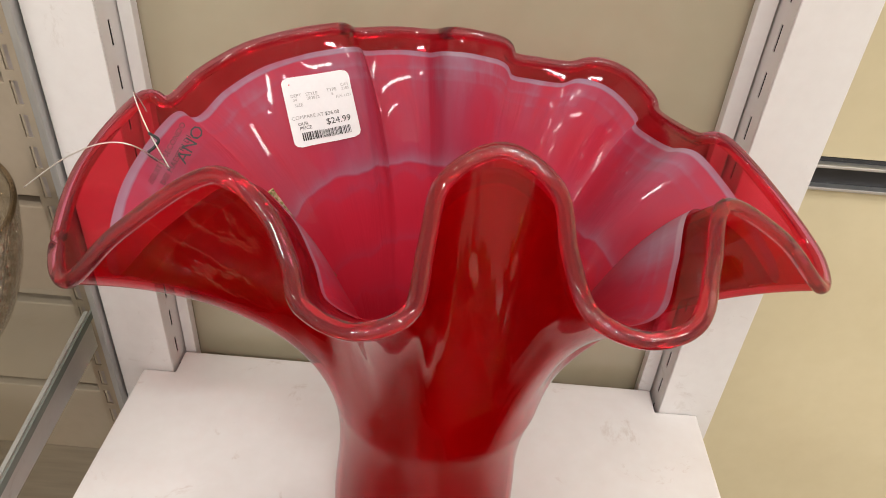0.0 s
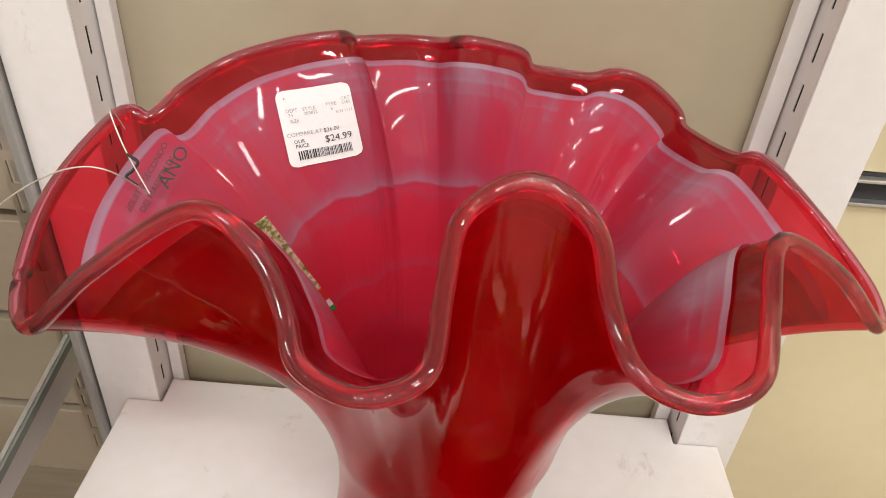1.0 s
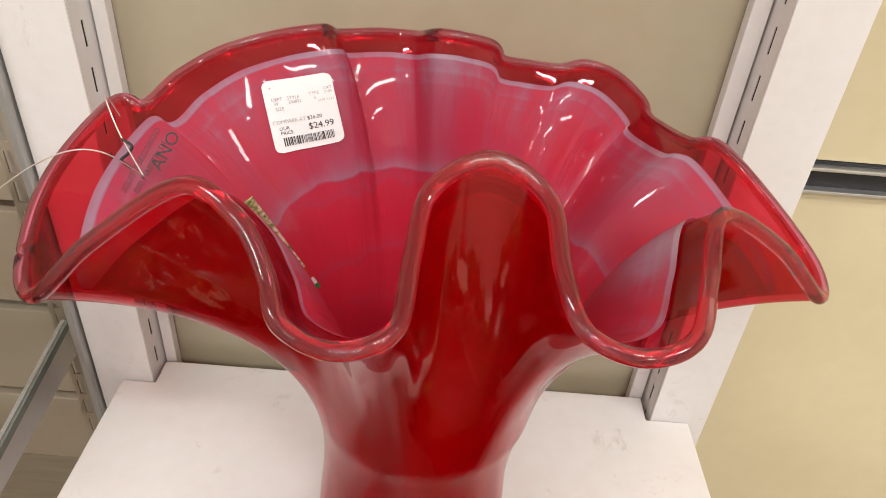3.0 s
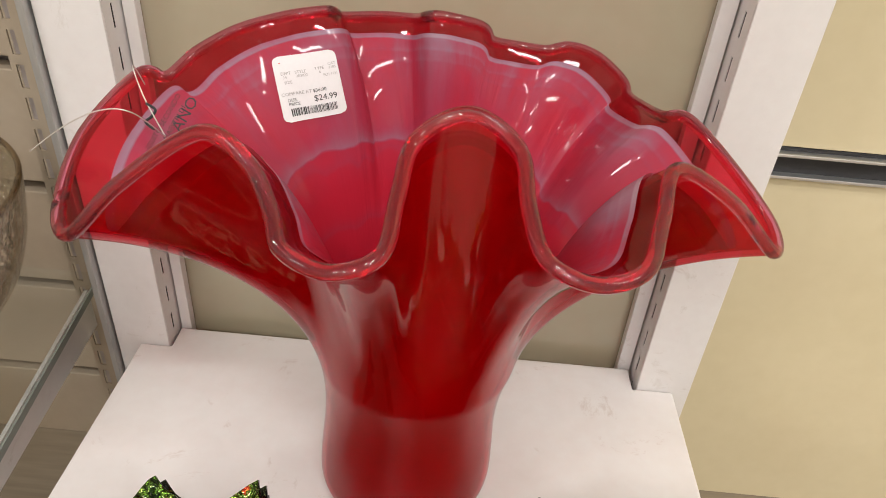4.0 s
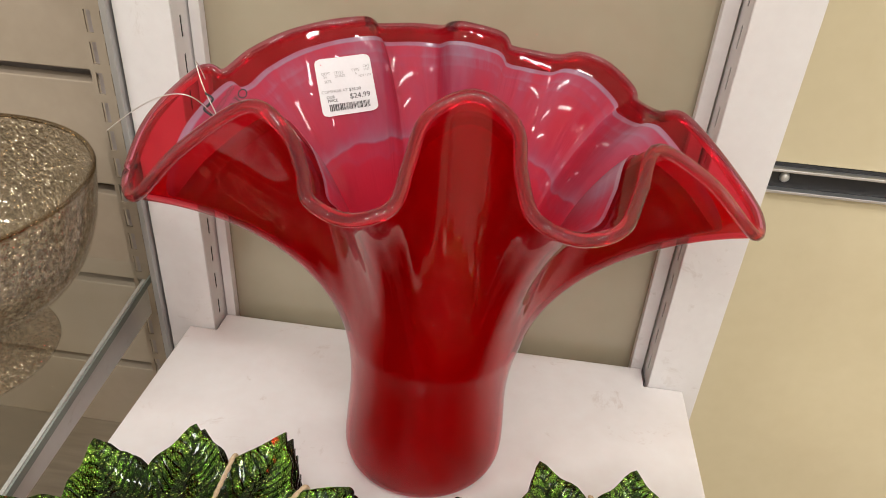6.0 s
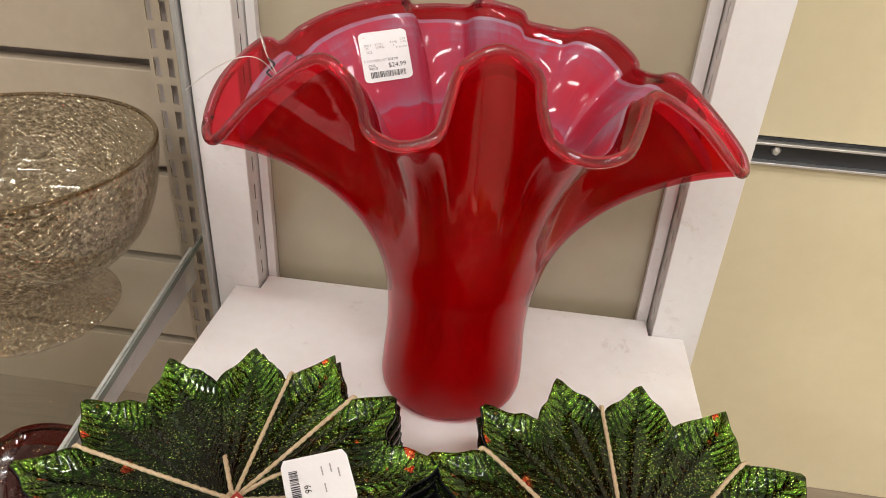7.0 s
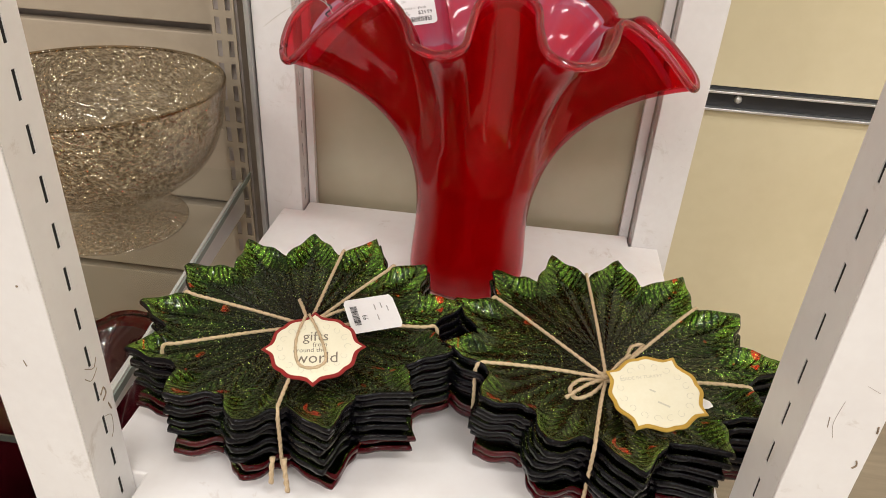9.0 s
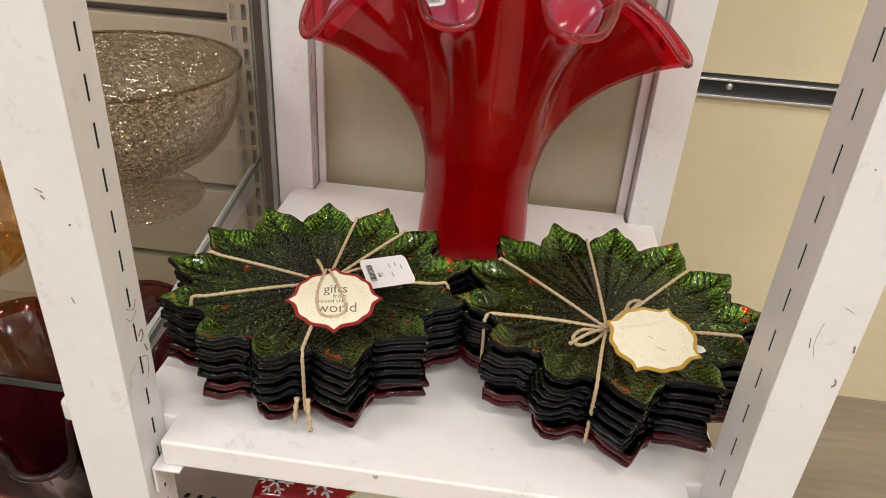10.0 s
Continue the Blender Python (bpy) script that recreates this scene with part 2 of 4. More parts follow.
def leaf_glass(name, dark, mid, bright, sparkle, berry=(0.75, 0.06, 0.02)):
    """Glitter-backed moulded glass with leaf veins; the map 'leaf' holds the place across and along each leaf."""
    m, nt, p = nodes_of(name)
    uv = nt.nodes.new("ShaderNodeUVMap")
    uv.uv_map = "leaf"
    sep = nt.nodes.new("ShaderNodeSeparateXYZ")
    link(nt, uv.outputs[0], sep.inputs[0])
    across = math_node(nt, "ABSOLUTE", sep.outputs[0])
    v = coords(nt)
    wob = noise_fac(nt, v, 60, 2)
    chev = math_node(nt, "ADD", math_node(nt, "MULTIPLY_ADD", across, -24.0, math_node(nt, "MULTIPLY", sep.outputs[1], 56.0)), math_node(nt, "MULTIPLY", wob, 4.5))
    veins = math_node(nt, "POWER", math_node(nt, "ABSOLUTE", math_node(nt, "SINE", chev)), 0.5)
    rib = math_node(nt, "SUBTRACT", 1.0, math_node(nt, "MINIMUM", math_node(nt, "MULTIPLY", across, 7.0), 1.0))
    height = math_node(nt, "MULTIPLY_ADD", rib, 0.9, math_node(nt, "MULTIPLY", veins, 0.6))
    fine = add(nt, "ShaderNodeTexVoronoi", Scale=900.0)
    link(nt, v, fine.inputs["Vector"])
    patch = noise_fac(nt, v, 24, 4, 0.65)
    glit = noise_fac(nt, v, 420, 2, 0.7)
    tone = math_node(nt, "MULTIPLY_ADD", veins, 0.26, math_node(nt, "MULTIPLY_ADD", patch, 0.8, -0.02))
    tone = math_node(nt, "MULTIPLY_ADD", math_node(nt, "POWER", across, 3.0), -0.16, math_node(nt, "MULTIPLY_ADD", rib, -0.10, tone))
    tone = math_node(nt, "MULTIPLY_ADD", glit, 0.55, math_node(nt, "SUBTRACT", tone, 0.26))
    tone = math_node(nt, "MULTIPLY_ADD", math_node(nt, "POWER", sep.outputs[1], 2.0), 0.36, math_node(nt, "SUBTRACT", tone, 0.19))
    col = ramp(nt, tone, ((0.42, dark), (0.64, mid), (0.88, bright)))
    reds = ramp(nt, noise_fac(nt, v, 55, 2, 0.5, 0.4), ((0.645, (0, 0, 0)), (0.68, (1, 1, 1))))
    outer = nt.nodes.new("ShaderNodeMapRange")
    outer.inputs["From Min"].default_value, outer.inputs["From Max"].default_value = 0.62, 0.72
    link(nt, sep.outputs[1], outer.inputs[0])
    mix = nt.nodes.new("ShaderNodeMix")
    mix.data_type = "RGBA"
    link(nt, math_node(nt, "MULTIPLY", reds, outer.outputs[0]), mix.inputs[0])
    link(nt, col, mix.inputs[6])
    mix.inputs[7].default_value = (*berry, 1)
    cells = add(nt, "ShaderNodeTexVoronoi", Scale=1300.0)
    link(nt, v, cells.inputs["Vector"])
    pick = nt.nodes.new("ShaderNodeSeparateColor")
    link(nt, cells.outputs["Color"], pick.inputs[0])
    specks = ramp(nt, pick.outputs[0], ((0.90, (0, 0, 0)), (0.93, (1, 1, 1))))
    gl = nt.nodes.new("ShaderNodeMix")
    gl.data_type = "RGBA"
    link(nt, math_node(nt, "MULTIPLY", specks, math_node(nt, "MINIMUM", math_node(nt, "MULTIPLY_ADD", patch, 2.4, -0.75), 1.0)), gl.inputs[0])
    link(nt, mix.outputs[2], gl.inputs[6])
    gl.inputs[7].default_value = (0.72, 0.90, 0.28, 1)
    gl.clamp_factor = True
    link(nt, gl.outputs[2], p.inputs["Base Color"])
    p.inputs["Metallic"].default_value = 1.0
    p.inputs["Roughness"].default_value = 0.22
    p.inputs["Specular IOR Level"].default_value = 0.2
    p.inputs["Coat Weight"].default_value = 0.55
    p.inputs["Coat Roughness"].default_value = 0.03
    b = add(nt, "ShaderNodeBump", Strength=0.7, Distance=0.0020)
    link(nt, math_node(nt, "MULTIPLY_ADD", fine.outputs["Distance"], sparkle, height), b.inputs["Height"])
    link(nt, b.outputs[0], p.inputs["Normal"])
    b2 = add(nt, "ShaderNodeBump", Strength=0.3, Distance=0.0012)
    link(nt, height, b2.inputs["Height"])
    link(nt, b2.outputs[0], p.inputs["Coat Normal"])
    return m


M["leaf"] = leaf_glass("green_glitter_leaf_glass", (0.0020, 0.0060, 0.0016), (0.015, 0.044, 0.005), (0.20, 0.42, 0.04), 0.6)
# the same leaf glass with the shade between stacked plates put into its colours
M["leaf_shaded"] = leaf_glass("shaded_leaf_glass", (0.0006, 0.0008, 0.0006), (0.003, 0.007, 0.002), (0.06, 0.09, 0.02), 1.9, (0.03, 0.004, 0.004))
M["leaf_edge"] = surface("dark_navy_glass_edge", (0.002, 0.002, 0.003), (0.005, 0.004, 0.006), 0.05, 90, 0.0022, shine=0.20)
M["leaf_under"] = surface("dark_red_glass_underside", (0.006, 0.001, 0.003), (0.035, 0.002, 0.006), 0.12, 50, 0.0004, shine=0.08)
M["leaf_red"] = surface("red_glass_plate_edge", (0.010, 0.001, 0.002), (0.075, 0.001, 0.004), 0.10, 60, 0.0004, shine=0.3)


def crackle_glass():
    m, nt, p = nodes_of("champagne_crackle_glass")
    v = coords(nt)
    vor = add(nt, "ShaderNodeTexVoronoi", Scale=330.0)
    link(nt, v, vor.inputs["Vector"])
    cell = add(nt, "ShaderNodeTexVoronoi", Scale=130.0)
    cell.feature = "DISTANCE_TO_EDGE"
    link(nt, v, cell.inputs["Vector"])
    f = noise_fac(nt, v, 210, 4, 0.7)
    tone = math_node(nt, "MULTIPLY_ADD", vor.outputs["Distance"], 0.35, math_node(nt, "MULTIPLY", f, 0.8))
    link(nt, ramp(nt, tone, ((0.40, (0.25, 0.18, 0.095)), (0.56, (0.44, 0.35, 0.215)), (0.72, (0.74, 0.64, 0.46)))), p.inputs["Base Color"])
    p.inputs["Metallic"].default_value = 0.7
    p.inputs["Roughness"].default_value = 0.10
    p.inputs["Coat Weight"].default_value = 1.0
    p.inputs["Coat Roughness"].default_value = 0.03
    al = nt.nodes.new("ShaderNodeMapRange")
    al.inputs["From Min"].default_value, al.inputs["From Max"].default_value = 0.40, 0.62
    al.inputs["To Min"].default_value, al.inputs["To Max"].default_value = 0.55, 0.80
    link(nt, f, al.inputs[0])
    link(nt, al.outputs[0], p.inputs["Alpha"])
    h = math_node(nt, "MULTIPLY_ADD", cell.outputs["Distance"], 2.0, vor.outputs["Distance"])
    bump(nt, p, h, 1.0, 0.0030)
    return m


M["crackle"] = crackle_glass()
M["bowl_rim"] = tinted_glass("smoky_rim_glass", (0.80, 0.72, 0.60), (0.62, 0.54, 0.42), 0.03, 0.08)


def picture_print():
    m, nt, p = nodes_of("coloured_town_view_print")
    v = coords(nt)
    f = noise_fac(nt, v, 260, 5, 0.8)
    link(nt, ramp(nt, f, ((0.36, (0.05, 0.12, 0.03)), (0.45, (0.28, 0.34, 0.10)), (0.52, (0.72, 0.52, 0.32)), (0.58, (0.85, 0.80, 0.70)))), p.inputs["Base Color"])
    p.inputs["Roughness"].default_value = 0.3
    return m


M["picture"] = picture_print()
M["snow_red"] = surface("deep_red_glaze", (0.20, 0.006, 0.010), (0.34, 0.014, 0.018), 0.18, 14, 0.0004, coat=0.8)
M["snow_white"] = surface("white_snowflake_glaze", (0.72, 0.70, 0.66), (0.80, 0.78, 0.75), 0.3, 50, 0.0002)
# darkened colours of the lower vase copy, with the shade under the shelf painted in
M["shaded_core"] = surface("shaded_red_glass_core", (0.030, 0.002, 0.004), (0.06, 0.004, 0.007), 0.15, 20, 0.0004, coat=0.8)
M["shaded_red"] = tinted_glass("shaded_red_vase_glass", (0.55, 0.05, 0.07), (0.42, 0.03, 0.045))

# ---- building helpers ----


def mesh_object(name, verts, faces, mats, parent=None, label="", smooth=True, mat_index=None):
    me = bpy.data.meshes.new(name)
    me.from_pydata([tuple(v) for v in verts], [], [tuple(f) for f in faces])
    for k in mats if isinstance(mats, (list, tuple)) else [mats]:
        me.materials.append(M[k])
    if mat_index is not None:
        me.polygons.foreach_set("material_index", mat_index)
    me.polygons.foreach_set("use_smooth", [smooth] * len(me.polygons))
    me.update()
    ob = new(name, me)
    if parent is not None:
        ob.parent = parent
    if label:
        tagged(ob, label)
    return ob


def part(name, bm, material, parent=None, label="", smooth=False):
    me = bpy.data.meshes.new(name)
    bm.normal_update()
    bm.to_mesh(me)
    bm.free()
    me.materials.append(M[material])
    me.polygons.foreach_set("use_smooth", [smooth] * len(me.polygons))
    ob = new(name, me)
    if parent is not None:
        ob.parent = parent
    if label:
        tagged(ob, label)
    return ob


def thing(name, label, category, group="", at=(0, 0, 0), rz=0, kind=""):
    ob = new(name)
    ob.empty_display_size = 0.02
    ob.matrix_basis = pose(*at, 0, 0, rz)
    return tagged(ob, label, category, group, kind)


def box(bm, lo, hi, bevel=0.0):
    g = bmesh.ops.create_cube(bm, size=1.0)
    vs = g["verts"]
    for v in vs:
        v.co = Vector([lo[i] + (v.co[i] + 0.5) * (hi[i] - lo[i]) for i in range(3)])
    if bevel:
        es = list({e for v in vs for e in v.link_edges})
        bmesh.ops.bevel(bm, geom=es, offset=bevel, segments=2, affect="EDGES", profile=0.5)
    return bm


def boxed(name, lo, hi, material, parent=None, bevel=0.0, label=""):
    return part(name, box(bmesh.new(), lo, hi, bevel), material, parent, label)


def structure(name, lo, hi, material, label, bevel=0.0):
    return tagged(boxed(name, lo, hi, material, None, bevel), label, name.split("_")[0], "", "structure")


def lathe(profile, n=96, flute=None):
    """Vertices and faces of a turned form; profile of (radius, height); flute(angle, k) scales the radius."""
    verts, faces = [], []
    m = len(profile)
    for k, (r, z) in enumerate(profile):
        for i in range(n):
            a = 2 * math.pi * i / n
            s = flute(a, k) if flute else 1.0
            verts.append((r * s * math.cos(a), r * s * math.sin(a), z))
    for k in range(m - 1):
        for i in range(n):
            j = (i + 1) % n
            faces.append((k * n + i, k * n + j, (k + 1) * n + j, (k + 1) * n + i))
    return verts, faces


def sweep(points, radius, sides=8, plies=1, twist=0.0, closed=False):
    """A tube along points; two plies give the lay of a twine."""
    P = [Vector(p) for p in points]
    n = len(P)
    verts, faces = [], []
    side = None
    run = 0.0
    for i, c in enumerate(P):
        a, b = (P[i - 1], P[(i + 1) % n]) if closed else (P[max(i - 1, 0)], P[min(i + 1, n - 1)])
        t = (b - a).normalized()
        if side is None:
            side = t.orthogonal().normalized()
        side = (side - t * side.dot(t)).normalized()
        up = t.cross(side)
        if i:
            run += (c - P[i - 1]).length
        for k in range(sides):
            ang = 2 * math.pi * k / sides
            r = radius * (1.0 if plies == 1 else 0.72 + 0.38 * abs(math.cos(ang)))
            q = ang + run * twist
            verts.append(c + (side * math.cos(q) + up * math.sin(q)) * r)
    for i in range(n if closed else n - 1):
        j = (i + 1) % n
        for k in range(sides):
            l = (k + 1) % sides
            faces.append((i * sides + k, i * sides + l, j * sides + l, j * sides + k))
    if not closed:
        faces.append(tuple(range(sides - 1, -1, -1)))
        faces.append(tuple((n - 1) * sides + k for k in range(sides)))
    return verts, faces


def smooth_line(points, steps=8, closed=False):
    """Points along a Catmull-Rom line."""
    P = [Vector(p) for p in points]
    n = len(P)
    out = []
    for i in range(n if closed else n - 1):
        a, b, c, d = (P[(i + k) % n] if closed else P[min(max(i + k, 0), n - 1)] for k in (-1, 0, 1, 2))
        for s in range(steps):
            t = s / steps
            out.append(0.5 * (2 * b + (c - a) * t + (2 * a - 5 * b + 4 * c - d) * t * t + (3 * b - a - 3 * c + d) * t ** 3))
    if not closed:
        out.append(P[-1])
    return out


def letters(text, size, align="CENTER"):
    """Flat triangles of a line of text, in its own plane."""
    cu = bpy.data.curves.new("letters", "FONT")
    cu.body, cu.size, cu.align_x, cu.align_y = text, size, align, "CENTER"
    cu.resolution_u = 2
    ob = bpy.data.objects.new("letters", cu)
    scene.collection.objects.link(ob)
    bpy.context.view_layer.update()
    me = ob.evaluated_get(bpy.context.evaluated_depsgraph_get()).to_mesh()
    verts, faces = [v.co.copy() for v in me.vertices], [tuple(p.vertices) for p in me.polygons]
    ob.evaluated_get(bpy.context.evaluated_depsgraph_get()).to_mesh_clear()
    bpy.data.objects.remove(ob)
    bpy.data.curves.remove(cu)
    return verts, faces


def print_on(name, items, place, material, parent):
    """Printed marks: items are (verts, faces) in a flat plane, put on the surface by place(x, y)."""
    verts, faces = [], []
    for vs, fs in items:
        o = len(verts)
        verts += [place(v[0], v[1]) for v in vs]
        faces += [tuple(i + o for i in f) for f in fs]
    return mesh_object(name, verts, faces, material, parent, smooth=False)


def line_of(text, size, x, y, turn=0.0, align="CENTER"):
    vs, fs = letters(text, size, align)
    c, s = math.cos(radians(turn)), math.sin(radians(turn))
    return [(x + v.x * c - v.y * s, y + v.x * s + v.y * c) for v in vs], fs


def bar(x, y, w, h):
    return [(x - w / 2, y - h / 2), (x + w / 2, y - h / 2), (x + w / 2, y + h / 2), (x - w / 2, y + h / 2)], [(0, 1, 2, 3)]


# ---- the setting ----
structure("floor", (-4.0, -5.5, FLOOR - 0.05), (4.0, WALL + 0.12, FLOOR), "floor", "grey-brown wood-look plank floor")
structure("ceiling", (-4.0, -5.5, CEIL), (4.0, WALL + 0.12, CEIL + 0.05), "ceiling", "plain white shop ceiling")
structure("wall_south", (-4.0, -5.6, FLOOR), (4.0, -5.5, CEIL), "ceiling", "pale shop wall far behind")
structure("wall_west", (-4.1, -5.5, FLOOR), (-4.0, WALL + 0.12, CEIL), "ceiling", "pale shop wall")
structure("wall_east", (4.0, -5.5, FLOOR), (4.1, WALL + 0.12, CEIL), "ceiling", "pale shop wall")

wall_n = thing("wall_north", "cream shop wall of boards with a metal track", "wall", kind="structure")
boxed("backing", (-4.0, WALL + 0.03, FLOOR), (4.0, WALL + 0.12, CEIL), "groove", wall_n)
boxed("lower_board", (-0.02, WALL, FLOOR), (4.0, WALL + 0.03, 0.0995), "cream", wall_n, 0.001)
boxed("upper_board", (-0.02, WALL, 0.1285), (4.0, WALL + 0.03, CEIL), "cream", wall_n, 0.001)
SLATS = (-0.371, -0.241, -0.110, 0.014, 0.142, 0.271, 0.400, 0.529, 0.658)
for k in range(len(SLATS) - 1):
    boxed("slat", (-4.0, WALL, max(FLOOR, SLATS[k] + 0.006)), (-0.024, WALL + 0.022, SLATS[k + 1] - 0.006), "slat", wall_n, 0.0015)
boxed("slat", (-4.0, WALL, SLATS[-1] + 0.006), (-0.024, WALL + 0.022, CEIL), "slat", wall_n, 0.0015)

track = thing("metal_track", "black and aluminium fixture track screwed along the cream wall", "track", at=(0, WALL, 0.114))
boxed("channel", (0.0, 0.0, -0.0143), (2.9, 0.010, 0.0143), "black", track)
boxed("lip", (0.0, -0.008, 0.0075), (2.9, 0.012, 0.0105), "alu", track, 0.0008, "bright aluminium lip")
boxed("lip", (0.0, -0.008, -0.0142), (2.9, 0.012, -0.0108), "alu", track, 0.0008, "bright aluminium lip")
for sx in (0.308, 0.908, 1.508, 2.108):
    v, f = lathe([(0.0001, 0.0030), (0.0030, 0.0026), (0.0047, 0.0012), (0.0050, 0.0)], 20)
    mesh_object("screw", [(sx + a, -0.0005 - c, b) for a, b, c in v], f, "alu", track, "pale screw head")

# ---- the shelving bay ----


def slotted_post(name, x0, x1, y0, y1, slot_x, slot_y, z0, z1, first, label):
    """A square tube upright; its face at slot_x has one column of slots."""
    post = thing(name, label, "upright", "shelf uprights")
    t = 0.0016
    inner = slot_x
    far = x0 if abs(inner - x1) < 1e-6 else x1
    lo, hi = min(inner, far), max(inner, far)
    boxed("front_face", (lo, y0, z0), (hi, y0 + t, z1), "white_metal", post, 0.0007)
    boxed("back_face", (lo, y1 - t, z0), (hi, y1, z1), "white_metal", post)
    o = (far, far + t) if far < inner else (far - t, far)
    boxed("outer_face", (o[0], y0 + t, z0), (o[1], y1 - t, z1), "white_metal", post)
    a, b = (inner - 0.0006, inner) if far < inner else (inner, inner + 0.0006)
    bm = bmesh.new()
    h, w, pitch = 0.0150, 0.0028, 0.0265
    box(bm, (a, y0 + t, z0), (b, slot_y - w / 2, z1))
    box(bm, (a, slot_y + w / 2, z0), (b, y1 - t, z1))
    z = z0
    k = math.ceil((z0 - first) / pitch)
    while first + k * pitch + h / 2 < z1:
        c = first + k * pitch
        if c - h / 2 > z:
            box(bm, (a, slot_y - w / 2, z), (b, slot_y + w / 2, c - h / 2))
        z = c + h / 2
        k += 1
    box(bm, (a, slot_y - w / 2, z), (b, slot_y + w / 2, z1))
    part("slotted_face", bm, "white_metal", post, "white face with a column of slots")
    # solid near-black strip behind the slots, painted for the shade inside the tube
    m0, m1 = (inner - 0.0040, inner - 0.0008) if far < inner else (inner + 0.0008, inner + 0.0040)
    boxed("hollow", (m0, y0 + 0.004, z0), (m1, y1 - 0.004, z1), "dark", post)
    return post


TOP = 1.15
slotted_post("front_upright", -0.222, -0.178, -0.010, 0.024, -0.178, 0.011, FLOOR, TOP, 0.215, "white metal upright with slots and scuff marks")
slotted_post("front_upright", 0.197, 0.230, -0.016, 0.028, 0.197, 0.004, FLOOR, TOP, 0.246, "white metal upright with slots and dark scuffs")
slotted_post("back_upright", -0.224, -0.183, 0.411, 0.452, -0.183, 0.424, FLOOR, TOP, 0.20, "white metal upright with slots behind the vase")
slotted_post("back_upright", 0.184, 0.225, 0.411, 0.452, 0.184, 0.424, FLOOR, TOP, 0.20, "white metal upright with slots behind the vase")
for nm, xa, xb in (("side_flange", -0.1815, -0.1735), ("side_flange", 0.1725, 0.1825)):
    tagged(boxed(nm, (xa, 0.434, FLOOR), (xb, 0.442, TOP), "white_metal", None, 0.0005), "narrow white flange holding the back panel", "flange", "panel flanges")
structure("panel_back", (-0.180, 0.4435, FLOOR), (0.181, 0.4475, TOP), "taupe", "smooth glossy taupe panel behind the vase")
tagged(boxed("edge_strip", (-0.2298, 0.405, FLOOR), (-0.2252, 0.449, TOP), "steel", None, 0.0006), "grey metal edge strip beside the upright", "edge strip")


def shelf_board():
    s = thing("display_shelf", "white metal shelf with scuffs, notched round the uprights", "shelf")
    bm = bmesh.new()
    outline = [(-0.169, 0.0), (0.187, 0.0), (0.187, 0.0285), (0.212, 0.0285), (0.212, 0.410), (0.181, 0.410), (0.181, 0.432), (-0.181, 0.432),
               (-0.181, 0.410), (-0.205, 0.410), (-0.205, 0.0248), (-0.169, 0.0248)]
    f = bm.faces.new([bm.verts.new((x, y, -0.0215)) for x, y in outline])
    g = bmesh.ops.extrude_face_region(bm, geom=[f])
    bmesh.ops.translate(bm, vec=(0, 0, 0.0215), verts=[e for e in g["geom"] if isinstance(e, bmesh.types.BMVert)])
    bmesh.ops.recalc_face_normals(bm, faces=bm.faces)
    bmesh.ops.bevel(bm, geom=[e for e in bm.edges], offset=0.0016, segments=2, affect="EDGES", profile=0.5)
    part("board", bm, "shelf", s)
    v, fc = lathe([(0.0001, 0.0008), (0.0012, 0.0006), (0.0016, 0.0)], 14)
    mesh_object("rivet", [(-0.0195 + a, -0.0002 - c, -0.0035 + b) for a, b, c in v], fc, "steel", s)
    for x0 in (-0.176, 0.178):
        bm = bmesh.new()
        box(bm, (x0, -0.004, -0.0245), (x0 + 0.020, 0.030, -0.0225), 0.0006)
        box(bm, (x0 if x0 < 0 else x0 + 0.018, -0.004, -0.046), (x0 + 0.002 if x0 < 0 else x0 + 0.020, 0.024, -0.0245), 0.0005)
        part("bracket", bm, "white_metal", s, "folded white steel bracket")
    return s


shelf_board()


def lower_deck():
    d = thing("perforated_deck", "beige perforated metal base deck near the floor", "base deck")
    z = -0.305
    boxed("plate", (-0.90, 0.03, z - 0.02), (0.21, 0.405, z), "deck", d, 0.002)
    # flat near-black patches on the plate, painted for the shade in its holes
    verts, faces = [], []
    for row in range(3):
        for k in range(72):
            x, y = -0.88 + k * 0.015 + (0.0075 if row % 2 else 0), 0.175 + row * 0.013
            o = len(verts)
            verts += [(x - 0.0036, y - 0.0030, z + 0.0004), (x + 0.0020, y - 0.0030, z + 0.0004), (x + 0.0036, y + 0.0030, z + 0.0004), (x - 0.0020, y + 0.0030, z + 0.0004)]
            faces.append((o, o + 1, o + 2, o + 3))
    tagged(mesh_object("perforation", verts, faces, "dark", d, "rows of small dark patches painted for the shade in slots", smooth=False), kind="stuff")
    return d


lower_deck()

# ---- the neighbouring glass shelf ----


